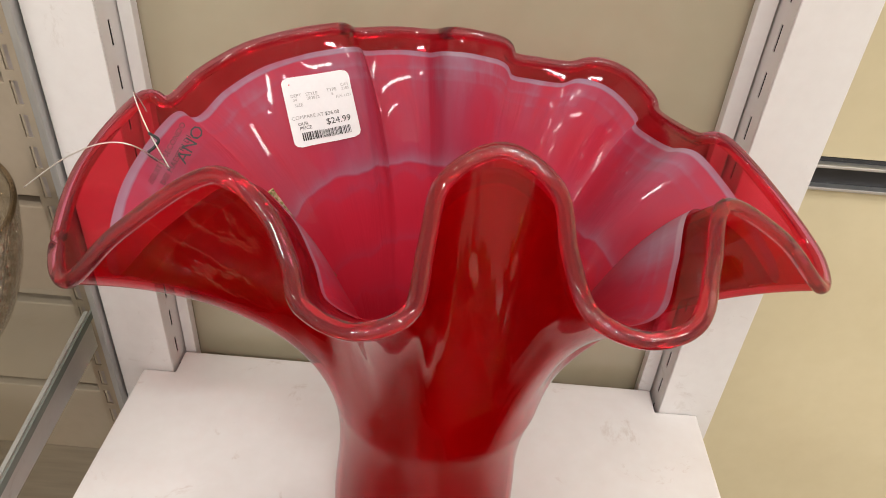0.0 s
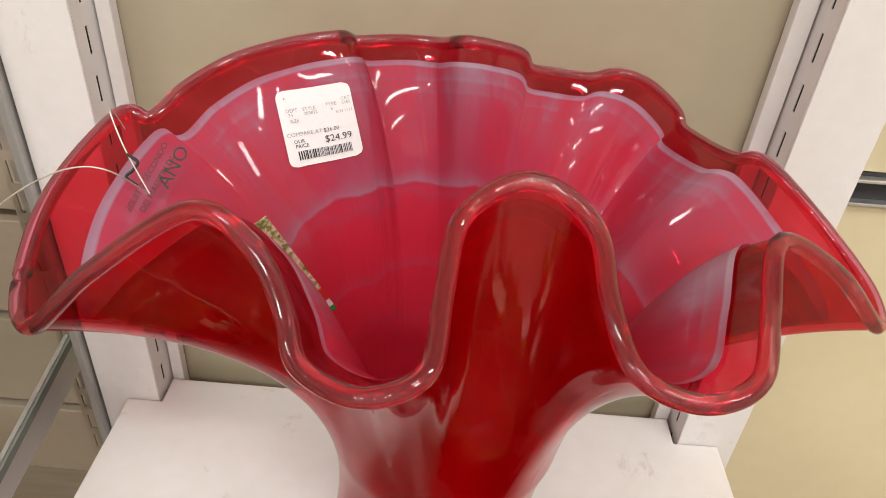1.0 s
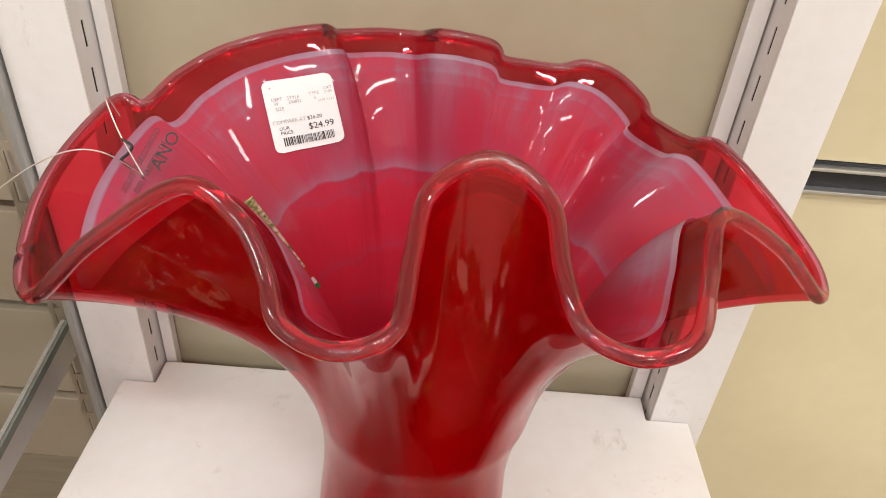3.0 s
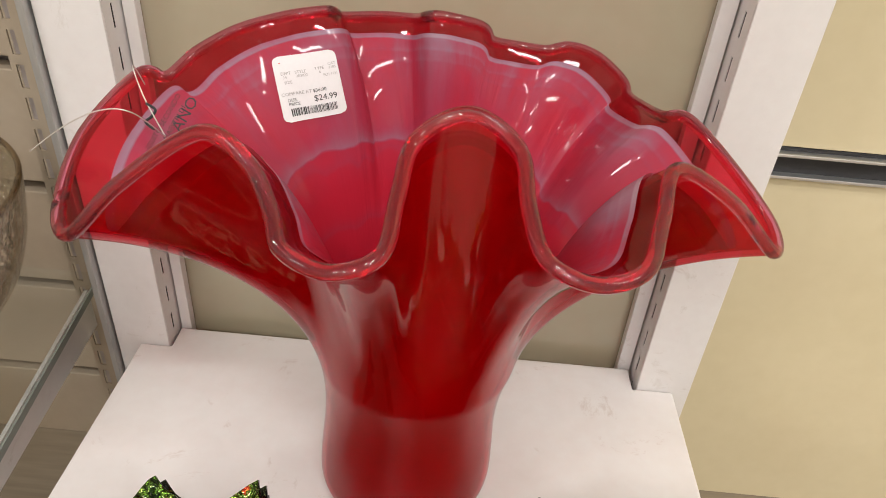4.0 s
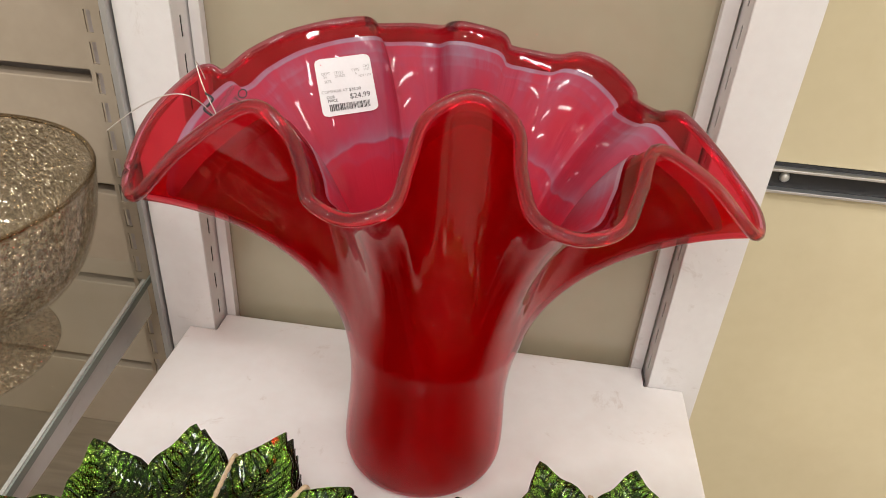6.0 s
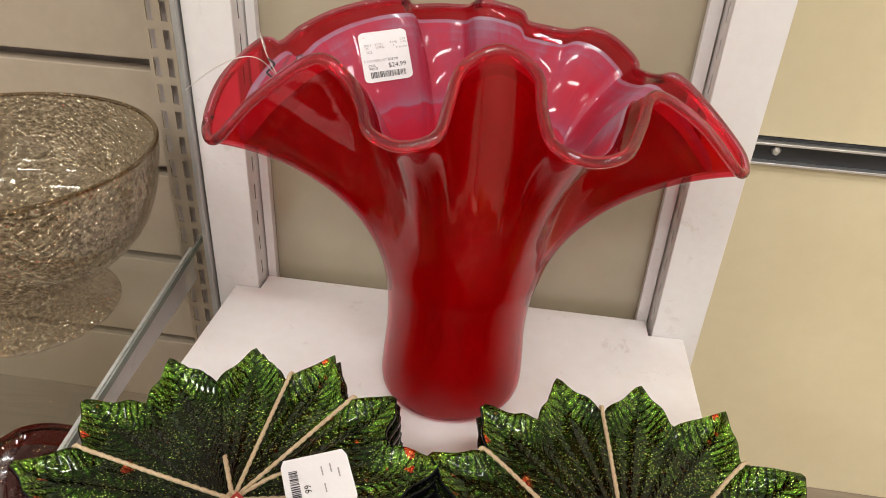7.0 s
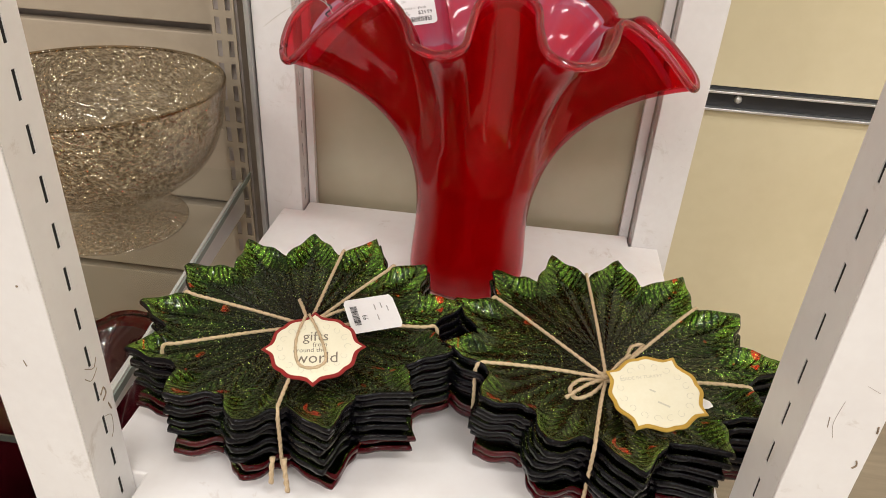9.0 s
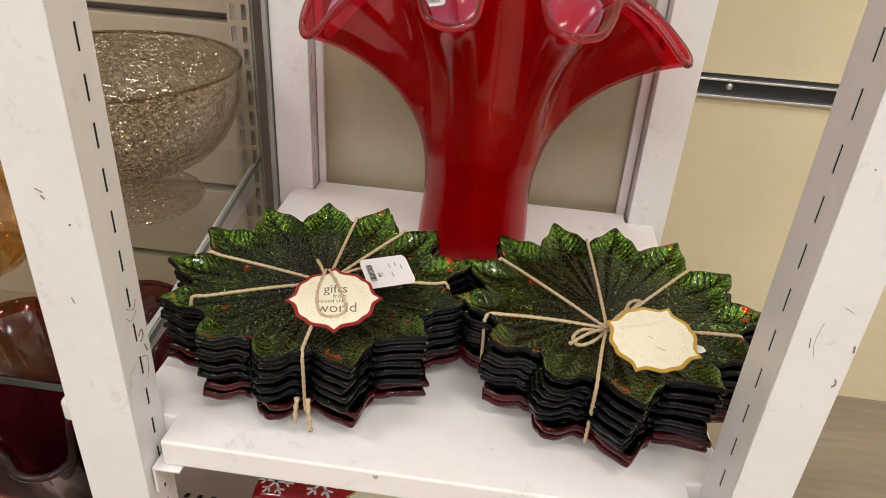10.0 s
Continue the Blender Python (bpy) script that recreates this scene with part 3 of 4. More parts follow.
def glass_shelf():
    s = thing("glass_shelf", "clear glass shelf with a greenish edge on white brackets", "glass shelf")
    quad = [(-0.224, 0.048), (-0.275, 0.490), (-0.98, 0.490), (-0.98, 0.040)]
    bm = bmesh.new()
    f = bm.faces.new([bm.verts.new((x, y, -0.0055)) for x, y in quad])
    g = bmesh.ops.extrude_face_region(bm, geom=[f])
    bmesh.ops.translate(bm, vec=(0, 0, 0.006), verts=[e for e in g["geom"] if isinstance(e, bmesh.types.BMVert)])
    bmesh.ops.recalc_face_normals(bm, faces=bm.faces)
    pane = part("pane", bm, "clear_pane", s)
    d = Vector((-0.051, 0.442, 0)).normalized()
    n = Vector((d.y, -d.x, 0))
    o = Vector((-0.224, 0.048, 0))
    bm = bmesh.new()
    rim = [o + n * a + d * b + Vector((0, 0, c)) for b in (0.0, 0.446) for a, c in ((-0.0005, -0.0060), (0.0012, -0.0060), (0.0012, 0.0006), (-0.0005, 0.0006))]
    vs = [bm.verts.new(p) for p in rim]
    for k in range(4):
        bm.faces.new((vs[k], vs[(k + 1) % 4], vs[4 + (k + 1) % 4], vs[4 + k]))
    part("polished_edge", bm, "glass_edge", s, "grey-green polished edge")
    boxed("front_edge", (-0.98, 0.0385, -0.0055), (-0.226, 0.0398, 0.0005), "glass_front", s, 0, "grey-green polished edge")
    bm = bmesh.new()
    web = [(0.0, -0.020), (0.43, -0.046), (0.43, -0.0065), (0.0, -0.0065)]
    for w in (0.0, -0.003):
        vs = [bm.verts.new(o + d * b + n * (w - 0.006) + Vector((0, 0, c))) for b, c in web]
        bm.faces.new(vs)
    bm.verts.ensure_lookup_table()
    for k in range(4):
        bm.faces.new((bm.verts[k], bm.verts[(k + 1) % 4], bm.verts[4 + (k + 1) % 4], bm.verts[4 + k]))
    bmesh.ops.recalc_face_normals(bm, faces=bm.faces)
    part("bracket_web", bm, "white_metal", s)
    bm = bmesh.new()
    fl = [o + d * b + n * a + Vector((0, 0, c - 0.0205 - 0.0605 * b)) for c in (-0.002, 0.0) for a, b in ((-0.024, 0.02), (-0.0092, 0.02), (-0.0092, 0.43), (-0.024, 0.43))]
    vs = [bm.verts.new(p) for p in fl]
    for q in ((3, 2, 1, 0), (4, 5, 6, 7), (0, 1, 5, 4), (1, 2, 6, 5), (2, 3, 7, 6), (3, 0, 4, 7)):
        bm.faces.new([vs[k] for k in q])
    part("bracket_flange", bm, "white_metal", s)
    boxed("bracket_nose", (-0.262, 0.030, -0.026), (-0.232, 0.060, -0.0062), "white_metal", s, 0.003)
    return s


glass_shelf()


def double_standard():
    s = thing("slotted_standard", "grey-white double-slotted wall standard behind the glass shelf", "standard")
    x0, x1, y0, y1, t = -0.308, -0.280, 0.500, 0.516, 0.0016
    bm = bmesh.new()
    cols = [x0 + 0.0070, x0 + 0.0210]
    w, h, pitch = 0.0060, 0.0185, 0.0262
    edges = [x0, cols[0] - w / 2, cols[0] + w / 2, cols[1] - w / 2, cols[1] + w / 2, x1]
    for k in (0, 2, 4):
        box(bm, (edges[k], y0, FLOOR), (edges[k + 1], y0 + t, TOP))
    for k in (1, 3):
        z = -0.34
        while z < 0.6:
            box(bm, (edges[k], y0, z), (edges[k + 1], y0 + t, z + pitch - h))
            z += pitch
    part("slotted_face", bm, "slat", s)
    boxed("channel", (x0, y0 + 0.010, FLOOR), (x1, WALL - 0.0005, TOP), "groove", s)
    return s


double_standard()


def scuffs(name, marks, parent_label, at_x, material="dark"):
    """Thin scratches on an upright's faces; marks are lines of points."""
    t = thing(name, parent_label, "scuff marks")
    for line, r in marks:
        v, f = sweep(smooth_line(line, 5), r, 5)
        mesh_object("scratch", v, f, material, t)


M["scuff"] = surface("brown_scuff", (0.16, 0.11, 0.07), (0.30, 0.23, 0.16), 0.7, 300, 0.0001)
LX, RX = -0.1779, 0.1969
scuffs("scuff_marks", [([(LX, .004, .098), (LX, .009, .093), (LX, .016, .097)], .00025), ([(LX, .006, .104), (LX, .013, .099), (LX, .017, .104)], .00025),
                       ([(LX, .013, .078), (LX, .017, .081), (LX, .018, .076), (LX, .014, .073)], .0005), ([(LX, .012, .062), (LX, .018, .058), (LX, .017, .048), (LX, .014, .043)], .0002),
                       ([(LX, .018, .068), (LX, .0195, .062)], .0006)], "brown scratches on the slotted white upright", LX, "scuff")
FY = -0.0161
scuffs("scuff_marks", [([(.2095, FY, .168), (.2085, FY, .155), (.2110, FY, .146)], .00008), ([(.216, FY, .178), (.222, FY, .175)], .0001), ([(.2255, FY, .134), (.2265, FY, .131), (.2250, FY, .129)], .00045),
                       ([(.2280, FY, .156), (.2286, FY, .152)], .0005), ([(.2060, FY, .158), (.2068, FY, .152)], .0002), ([(.2170, FY, .232), (.2176, FY, .231)], .0006), ([(.2050, FY, .250), (.2056, FY, .250)], .0004)], "brown scuffs on the white upright", RX, "scuff")
scuffs("scuff_marks", [([(-.2060, -.0101, .190), (-.2020, -.0101, .188)], .0004), ([(-.2035, -.0101, .186), (-.2015, -.0101, .184)], .0005), ([(-.1905, -.0101, .170), (-.1902, -.0101, .169)], .0006), ([(-.2000, -.0101, .120), (-.1990, -.0101, .116)], .0003)], "small scuffs on the front of the white upright", LX, "scuff")

# ---- the ruffled vase ----
# its folds: angle round the mouth, reach from the axis, height of the lip
FRONT_LIP = [(196, 0.1680, 0.2220), (204, 0.1620, 0.2200), (210.3, 0.1390, 0.2490), (218.2, 0.1100, 0.2735), (229, 0.1020, 0.2685), (238, 0.1060, 0.2585), (244.6, 0.1140, 0.2495),
             (254.6, 0.1130, 0.2455), (263.2, 0.1020, 0.2503), (263.4, 0.0785, 0.2612), (265, 0.0580, 0.2745), (284.6, 0.0520, 0.2835), (299, 0.0655, 0.2745), (295, 0.0860, 0.2612),
             (295, 0.1050, 0.2493), (303, 0.1180, 0.2433), (313, 0.1220, 0.2453), (325, 0.1125, 0.2522), (338, 0.1080, 0.2622), (346.6, 0.1340, 0.2440), (353.3, 0.1630, 0.2125)]
# the back of the mouth: pleats that swell slowly and drop away sharply
BACK_LIP = [(361, .166, .216), (371, .152, .232), (381.5, .138, .2465), (386, .131, .2435), (397, .141, .237), (405.5, .154, .2335), (408.5, .156, .2405),
            (413, .144, .2535), (418, .132, .2592), (423, .1225, .2570), (431, .108, .2605), (437.5, .0985, .2645), (440.2, .0958, .2720), (448, .0895, .2765),
            (456.5, .0885, .2780), (461.5, .109, .2695), (471, .119, .2675), (481.5, .1262, .2660), (485.5, .1150, .2725), (489.5, .1115, .2752), (498, .1210, .2725), (506.5, .1370, .2650), (516, .146, .2560),
            (523.5, .150, .2480), (526.5, .1605, .2500), (543, .165, .238)]
FOLDS = FRONT_LIP + BACK_LIP
AXIS, FOOT = Vector((0.020, 0.310, 0)), Vector((0.0125, 0.318, 0))
NECK_Z, NECK_R = 0.110, 0.0575
NECK_OFF = np.array((0.0035, 0.0, 0.0))
RUN = 16


def vase_rim():
    pts = [AXIS + Vector((r * math.cos(radians(a)), r * math.sin(radians(a)), z)) - FOOT for a, r, z in FOLDS]
    rim = np.array([tuple(p) for p in smooth_line(pts, RUN, True)])
    rim[:, 2] -= 0.0012
    return rim


RIM = vase_rim()
NS = len(RIM)
raw = np.unwrap(np.arctan2(RIM[:, 1], RIM[:, 0]))
lin = np.linspace(raw[0], raw[0] + 2 * np.pi, NS, endpoint=False)
dev = raw - lin
kern = np.hanning(121)
kern /= kern.sum()
NECK_A = lin + np.convolve(np.concatenate([dev[-60:], dev, dev[:60]]), kern, "valid")

reach = np.linalg.norm(RIM[:, :2], axis=1)
PLEAT = np.clip((np.convolve(np.concatenate([reach[-60:], reach, reach[:60]]), kern, "valid") - reach) / 0.018, 0, 1)


def vase_sheet(rows=64):
    """The outer surface: a waisted body that opens into the folded lip. rows x NS x 3."""
    out = []
    body = [(0.0470, 0.0), (0.0530, 0.0035), (0.0552, 0.012), (0.0545, 0.030), (0.0525, 0.060), (0.0534, 0.086), (NECK_R, NECK_Z), (0.0655, 0.136)]
    prof = smooth_line([(r, 0, z) for r, z in body], 5)[:-5]
    for p in prof[:-1]:
        out.append(np.stack([p.x * np.cos(NECK_A), p.x * np.sin(NECK_A), np.full(NS, p.z)], 1))
    for k, ring in enumerate(out):
        ring += NECK_OFF * (k / len(out)) ** 2
    neck = np.stack([NECK_R * np.cos(NECK_A), NECK_R * np.sin(NECK_A), np.full(NS, NECK_Z)], 1) + NECK_OFF
    rise = RIM[:, 2] - NECK_Z
    p1, p2 = neck.copy(), neck + (RIM - neck) * 0.52
    p1[:, :2] = neck[:, :2] * 1.07 + (RIM - neck)[:, :2] * 0.06
    p1[:, 2] = NECK_Z + rise * 0.50
    p2[:, 2] = NECK_Z + rise * 0.88
    for k in range(rows + 1):
        u = k / rows
        out.append((1 - u) ** 3 * neck + 3 * u * (1 - u) ** 2 * p1 + 3 * u * u * (1 - u) * p2 + u ** 3 * RIM)
    return np.array(out)


SHEET = vase_sheet()


def sheet_normals(s):
    du = np.gradient(s, axis=0)
    dv = np.roll(s, -1, 1) - np.roll(s, 1, 1)
    n = np.cross(dv, du)
    return n / (np.linalg.norm(n, axis=2, keepdims=True) + 1e-9)


NORM = sheet_normals(SHEET)


def grid_faces(rows, cols, flip=False, o=0):
    f = []
    for k in range(rows - 1):
        for i in range(cols):
            j = (i + 1) % cols
            q = (o + k * cols + i, o + k * cols + j, o + (k + 1) * cols + j, o + (k + 1) * cols + i)
            f.append(q[::-1] if flip else q)
    return f


def ruffled_vase(label, glass, place, rz=0):
    v = thing("ruffled_vase", label, "vase", "ruffled vases", place, rz)
    rows = len(SHEET)
    wall = np.clip((np.arange(rows) / 10.0), 0.4, 1.0)[:, None, None] * 0.0032
    outer, inner = SHEET, SHEET - NORM * wall
    verts = [tuple(p) for p in outer.reshape(-1, 3)] + [tuple(p) for p in inner.reshape(-1, 3)]
    n = rows * NS
    faces = grid_faces(rows, NS) + grid_faces(rows, NS, True, n)
    faces += [((rows - 1) * NS + i, (rows - 1) * NS + (i + 1) % NS, n + (rows - 1) * NS + (i + 1) % NS, n + (rows - 1) * NS + i) for i in range(NS)]
    faces.append(tuple(range(NS))[::-1])
    mesh_object("glass_wall", verts, faces, glass, v)
    last = rows - 7
    cas = (SHEET - NORM * (wall + 0.0012))[2:last]
    cv = [tuple(p) for p in cas.reshape(-1, 3)]
    cf = grid_faces(len(cas), NS, True)
    cf.append(tuple(range(NS)))
    casing = mesh_object("opal_casing", cv, cf, "opal", v, "milky pink swirled inner glass layer")
    shell = (SHEET - NORM * (wall + 0.0005))[1:last - 4]
    mesh_object("colour_layer", [tuple(p) for p in shell.reshape(-1, 3)], grid_faces(len(shell), NS) + [tuple(range(NS))[::-1]], "red_layer", v, "opaque crimson glass layer")
    along = casing.data.attributes.new("along", "FLOAT", "POINT")
    along.data.foreach_set("value", np.repeat(np.linspace(0, 1, len(cas)), NS))
    around = casing.data.attributes.new("around", "FLOAT", "POINT")
    around.data.foreach_set("value", np.tile(np.abs(np.linspace(-1, 1, NS)), len(cas)))
    pleat = casing.data.attributes.new("pleat", "FLOAT", "POINT")
    pleat.data.foreach_set("value", np.tile(PLEAT, len(cas)))
    bead = [tuple(p) for p in (SHEET[-1] - NORM[-1] * 0.0016)[::2]]
    bv, bf = sweep(bead, 0.0032, 12, closed=True)
    mesh_object("rolled_rim", bv, bf, "rim_glass", v, "rounded clear red glass rim")
    return v


VASE = ruffled_vase("tall red ruffled glass vase with milky pink inside", "red_glass", FOOT)


def rounded_patch(w, h, r, n=14):
    """Outline-filled patch grid of a rounded rectangle: rows across its height."""
    verts, faces = [], []
    for j in range(n + 1):
        y = -h / 2 + h * j / n
        d = max(0, abs(y) - (h / 2 - r))
        half = w / 2 - r + math.sqrt(max(0, r * r - d * d))
        for i in range(n + 1):
            verts.append((-half + 2 * half * i / n, y))
    for j in range(n):
        for i in range(n):
            a = j * (n + 1) + i
            faces.append((a, a + 1, a + n + 2, a + n + 1))
    return verts, faces


INSIDE = next(ob for ob in VASE.children if ob.name.startswith("opal_casing")).data
VASE_INSIDE = BVHTree.FromPolygons([v.co for v in INSIDE.vertices], [p.vertices for p in INSIDE.polygons])


def price_label():
    t = thing("price_label", "white shop price sticker inside the red vase", "price sticker")
    mid, right, up = Vector((-0.0541, 0.3722, 0.2416)), Vector((0.0331, 0.0066, 0.0055)), Vector((-0.0081, 0.0049, 0.0326))
    n = right.cross(up).normalized()

    def patch(lift):
        """Lays the sticker onto the inside of the vase."""
        def place(x, y):
            q = mid + right * (x / 0.0385) + up * (y / 0.0400)
            hit = VASE_INSIDE.ray_cast(q + n * 0.05 - FOOT, -n)[0]
            return (hit + FOOT if hit else q) + n * lift
        return place
    place, place2 = patch(0.0010), patch(0.0013)
    vs, fs = rounded_patch(0.0385, 0.0400, 0.004, 40)
    mesh_object("paper", [place(x, y) for x, y in vs], fs, "paper", t)
    print_on("small_print", [line_of("DEPT", .0026, -.0125, .0095), line_of("34", .0024, -.0135, .0072), line_of("STYLE", .0026, -.0035, .0095),
                             line_of("203822", .0024, -.0030, .0072), line_of("TYPE", .0026, .0080, .0100), line_of("6", .0024, .0080, .0076),
                             line_of("CAT", .0024, .0158, .0118), line_of("2185", .0022, .0158, .0096), line_of("FLN 1121", .0022, .0140, .0055),
                             line_of("SIZE", .0026, -.0120, .0040), line_of("COMPARE AT", .0030, -.0085, -.0030)], place2, "grey_ink", t)
    rng = random.Random(5)
    bars, x = [], -0.0135
    while x < 0.0140:
        w = rng.choice((.00025, .00045, .0007))
        bars.append(bar(x, -.0142, w, .0048))
        x += w + rng.choice((.0003, .0005))
    print_on("price_print", [line_of("OUR", .0027, -.0120, -.0068), line_of("PRICE", .0027, -.0110, -.0093), line_of("$36.00", .0030, .0055, -.0030),
                             line_of("$24.99", .0052, .0082, -.0078)] + bars, place2, "ink", t)
    print_on("red_dot", [bar(-.0150, .0160, .0007, .0007)], place2, "flag_red", t)


price_label()


def maker_sticker():
    t = thing("maker_sticker", "clear printed maker sticker inside the vase lip", "sticker")
    c, up = Vector((-0.1115, 0.312, 0.2420)), Vector((0, 0.55, 0.83))

    def place(x, y, h=0.0):
        return c + Vector((x, 0, 0)) + up * y + Vector((0, -0.8, 0.6)) * h
    print_on("print", [line_of("ESEGUITO SECONDO", .0036, -.0005, -.002, 65), line_of("DEI MAESTRI DI", .0036, .0045, -.003, 65), line_of("ANO", .0080, .0105, .0045, 65)], place, "ink", t)
    vs, fs = sweep(smooth_line([(-.0125, .0150, 0), (-.0080, .0125, 0), (-.0095, .0090, 0), (-.0120, .0060, 0), (-.0075, .0030, 0)], 6), 0.0007, 5)
    mesh_object("emblem", [place(p[0] + .004, p[1] - .007, p[2]) for p in vs], fs, "ink", t)


maker_sticker()


def picture_tag():
    t = thing("hang_tag", "folded picture tag with red white green corner inside the vase", "tag")
    a, b = Vector((-0.0650, 0.310, 0.2290)), Vector((-0.0425, 0.336, 0.1620))
    d = (b - a).normalized()
    w = d.cross(Vector((0.22, -0.78, 0.58))).normalized()
    w = w if w.x > 0 else -w
    n = d.cross(w)
    L = (b - a).length

    def slab(name, l0, l1, w0, w1, mat, rise=0.0):
        bm = bmesh.new()
        vs = [bm.verts.new(a + d * l + w * q + n * (h + rise)) for h in (0, 0.0006) for l, q in ((l0, w0), (l1, w0), (l1, w1), (l0, w1))]
        for q in ((3, 2, 1, 0), (4, 5, 6, 7), (0, 1, 5, 4), (1, 2, 6, 5), (2, 3, 7, 6), (3, 0, 4, 7)):
            bm.faces.new([vs[k] for k in q])
        bmesh.ops.recalc_face_normals(bm, faces=bm.faces)
        part(name, bm, mat, t)
    slab("card", 0, L, -0.0125, 0.0005, "picture")
    slab("green_band", L - 0.0040, L, -0.0085, 0.0005, "flag_green", 0.0007)
    slab("white_band", L - 0.0095, L - 0.0042, -0.0055, 0.0005, "paper", 0.0007)
    slab("red_band", L - 0.0190, L - 0.0097, -0.0028, 0.0005, "flag_red", 0.0007)


picture_tag()


def silver_cord():
    t = thing("tag_cord", "thin silver cord looped over the vase lip", "cord")
    v, f = sweep(smooth_line([(-0.108, .305, .238), (-.121, .318, .250), (-.1275, .325, .262), (-.1290, .331, .259), (-.128, .335, .250)], 10), 0.00030, 6)
    mesh_object("loop", v, f, "cord", t)
    v, f = sweep(smooth_line([(-0.108, .305, .238), (-.115, .292, .255), (-.128, .290, .256), (-.146, .290, .247), (-.166, .290, .232)], 10), 0.00030, 6)
    mesh_object("tail", v, f, "cord", t)


silver_cord()

# ---- the leaf plates ----
TIPS = 13


def leaf_plate_mesh():
    per, rings = 18, 26
    n = TIPS * per
    R, T = 0.1190, 0.0056
    verts, uvs = [], []
    rng = random.Random(3)
    grow = [1 + rng.uniform(-0.035, 0.035) for _ in range(TIPS)]
    lean = [rng.uniform(-0.12, 0.12) for _ in range(TIPS)]
    for side in (0, 1):
        for k in range(rings + 1):
            q = min(1.0, k / (rings - 1))
            for i in range(n):
                leaf, s = divmod(i, per)
                t = 2 * s / per - 1
                a = 2 * math.pi * (i / n) - math.pi / TIPS
                g = grow[leaf] * (1 - abs(t)) + 0.5 * (grow[leaf] + grow[(leaf + (1 if t > 0 else -1)) % TIPS]) * abs(t)
                reach = R * g * (0.79 + 0.21 * (1 - abs(t + lean[leaf] * (1 - t * t))) ** 1.25 + 0.012 * math.sin(t * 9 + leaf))
                r = reach * (0.02 + 0.98 * q)
                z = 0.0040 * q * q + 0.0098 * max(0.0, (q - 0.80) / 0.20) ** 1.4 + 0.0020 * q ** 3 * math.cos(math.pi * t) + 0.0010 * q * math.cos(3 * math.pi * t)
                if k < rings:
                    r -= 0.0013 * q
                verts.append((r * math.cos(a), r * math.sin(a), z + (0 if side else -T) + (0.0 if k < rings else (-0.0017 if side else 0.0017))))
                uvs.append((t * (0.35 + 0.65 * q), q))
    faces, idx = [], []
    o = (rings + 1) * n
    for k in range(rings):
        for i in range(n):
            j = (i + 1) % n
            faces.append((o + k * n + i, o + (k + 1) * n + i, o + (k + 1) * n + j, o + k * n + j))
            idx.append(1 if k == rings - 1 else 0)
            faces.append((k * n + j, (k + 1) * n + j, (k + 1) * n + i, k * n + i))
            idx.append(1 if k >= rings - 1 else 2)
    for i in range(n):
        j = (i + 1) % n
        faces.append((rings * n + i, rings * n + j, o + rings * n + j, o + rings * n + i))
        idx.append(1)
    faces.append(tuple(o + i for i in range(n)))
    faces.append(tuple(range(n))[::-1])
    idx += [0, 2]
    me = bpy.data.meshes.new("leaf_plate")
    me.from_pydata(verts, [], faces)
    for m in ("leaf", "leaf_edge", "leaf_under"):
        me.materials.append(M[m])
    me.polygons.foreach_set("material_index", idx)
    me.polygons.foreach_set("use_smooth", [True] * len(faces))
    uv = me.uv_layers.new(name="leaf")
    flat = np.array(uvs)[np.array([l.vertex_index for l in me.loops])]
    uv.data.foreach_set("uv", flat.ravel())
    red = me.copy()
    red.materials[1] = M["leaf_red"]
    red.materials[2] = M["leaf_red"]
    # plates lying under another get leaf tops coloured for the shade there
    red.materials[0] = M["leaf_shaded"]
    shaded = me.copy()
    shaded.materials[0] = M["leaf_shaded"]
    return me, red, shaded


PLATE, PLATE_RED, PLATE_SHADED = leaf_plate_mesh()
PITCH, COUNT = 0.0070, 8


def tag_outline(a, b, n=160, point=0.16):
    """A plaque with four points and scalloped shoulders."""
    out = []
    for i in range(n):
        p = 2 * math.pi * i / n
        c, s = math.cos(p), math.sin(p)
        quarter = abs(((p + math.pi / 4) % (math.pi / 2)) - math.pi / 4) / (math.pi / 4)
        r = 1.0 - 0.10 * math.sin(min(1, quarter * 1.25) * math.pi) ** 2 * 0.6 + point * max(0, 1 - quarter * 4.5) ** 1.6 - 0.05 + 0.055 * abs(math.sin(4 * p))
        out.append((a * r * c, b * r * s))
    return out


def plaque(name, outline, base, axes, lift, thick, material, parent, label=""):
    x, y, z = axes
    n = len(outline)
    verts = [base + x * a + y * b + z * (lift + h) for h in (0, thick) for a, b in outline]
    faces = [tuple(range(n))[::-1], tuple(n + i for i in range(n))] + [(i, (i + 1) % n, n + (i + 1) % n, n + i) for i in range(n)]
    return mesh_object(name, verts, faces, material, parent, label, smooth=False)


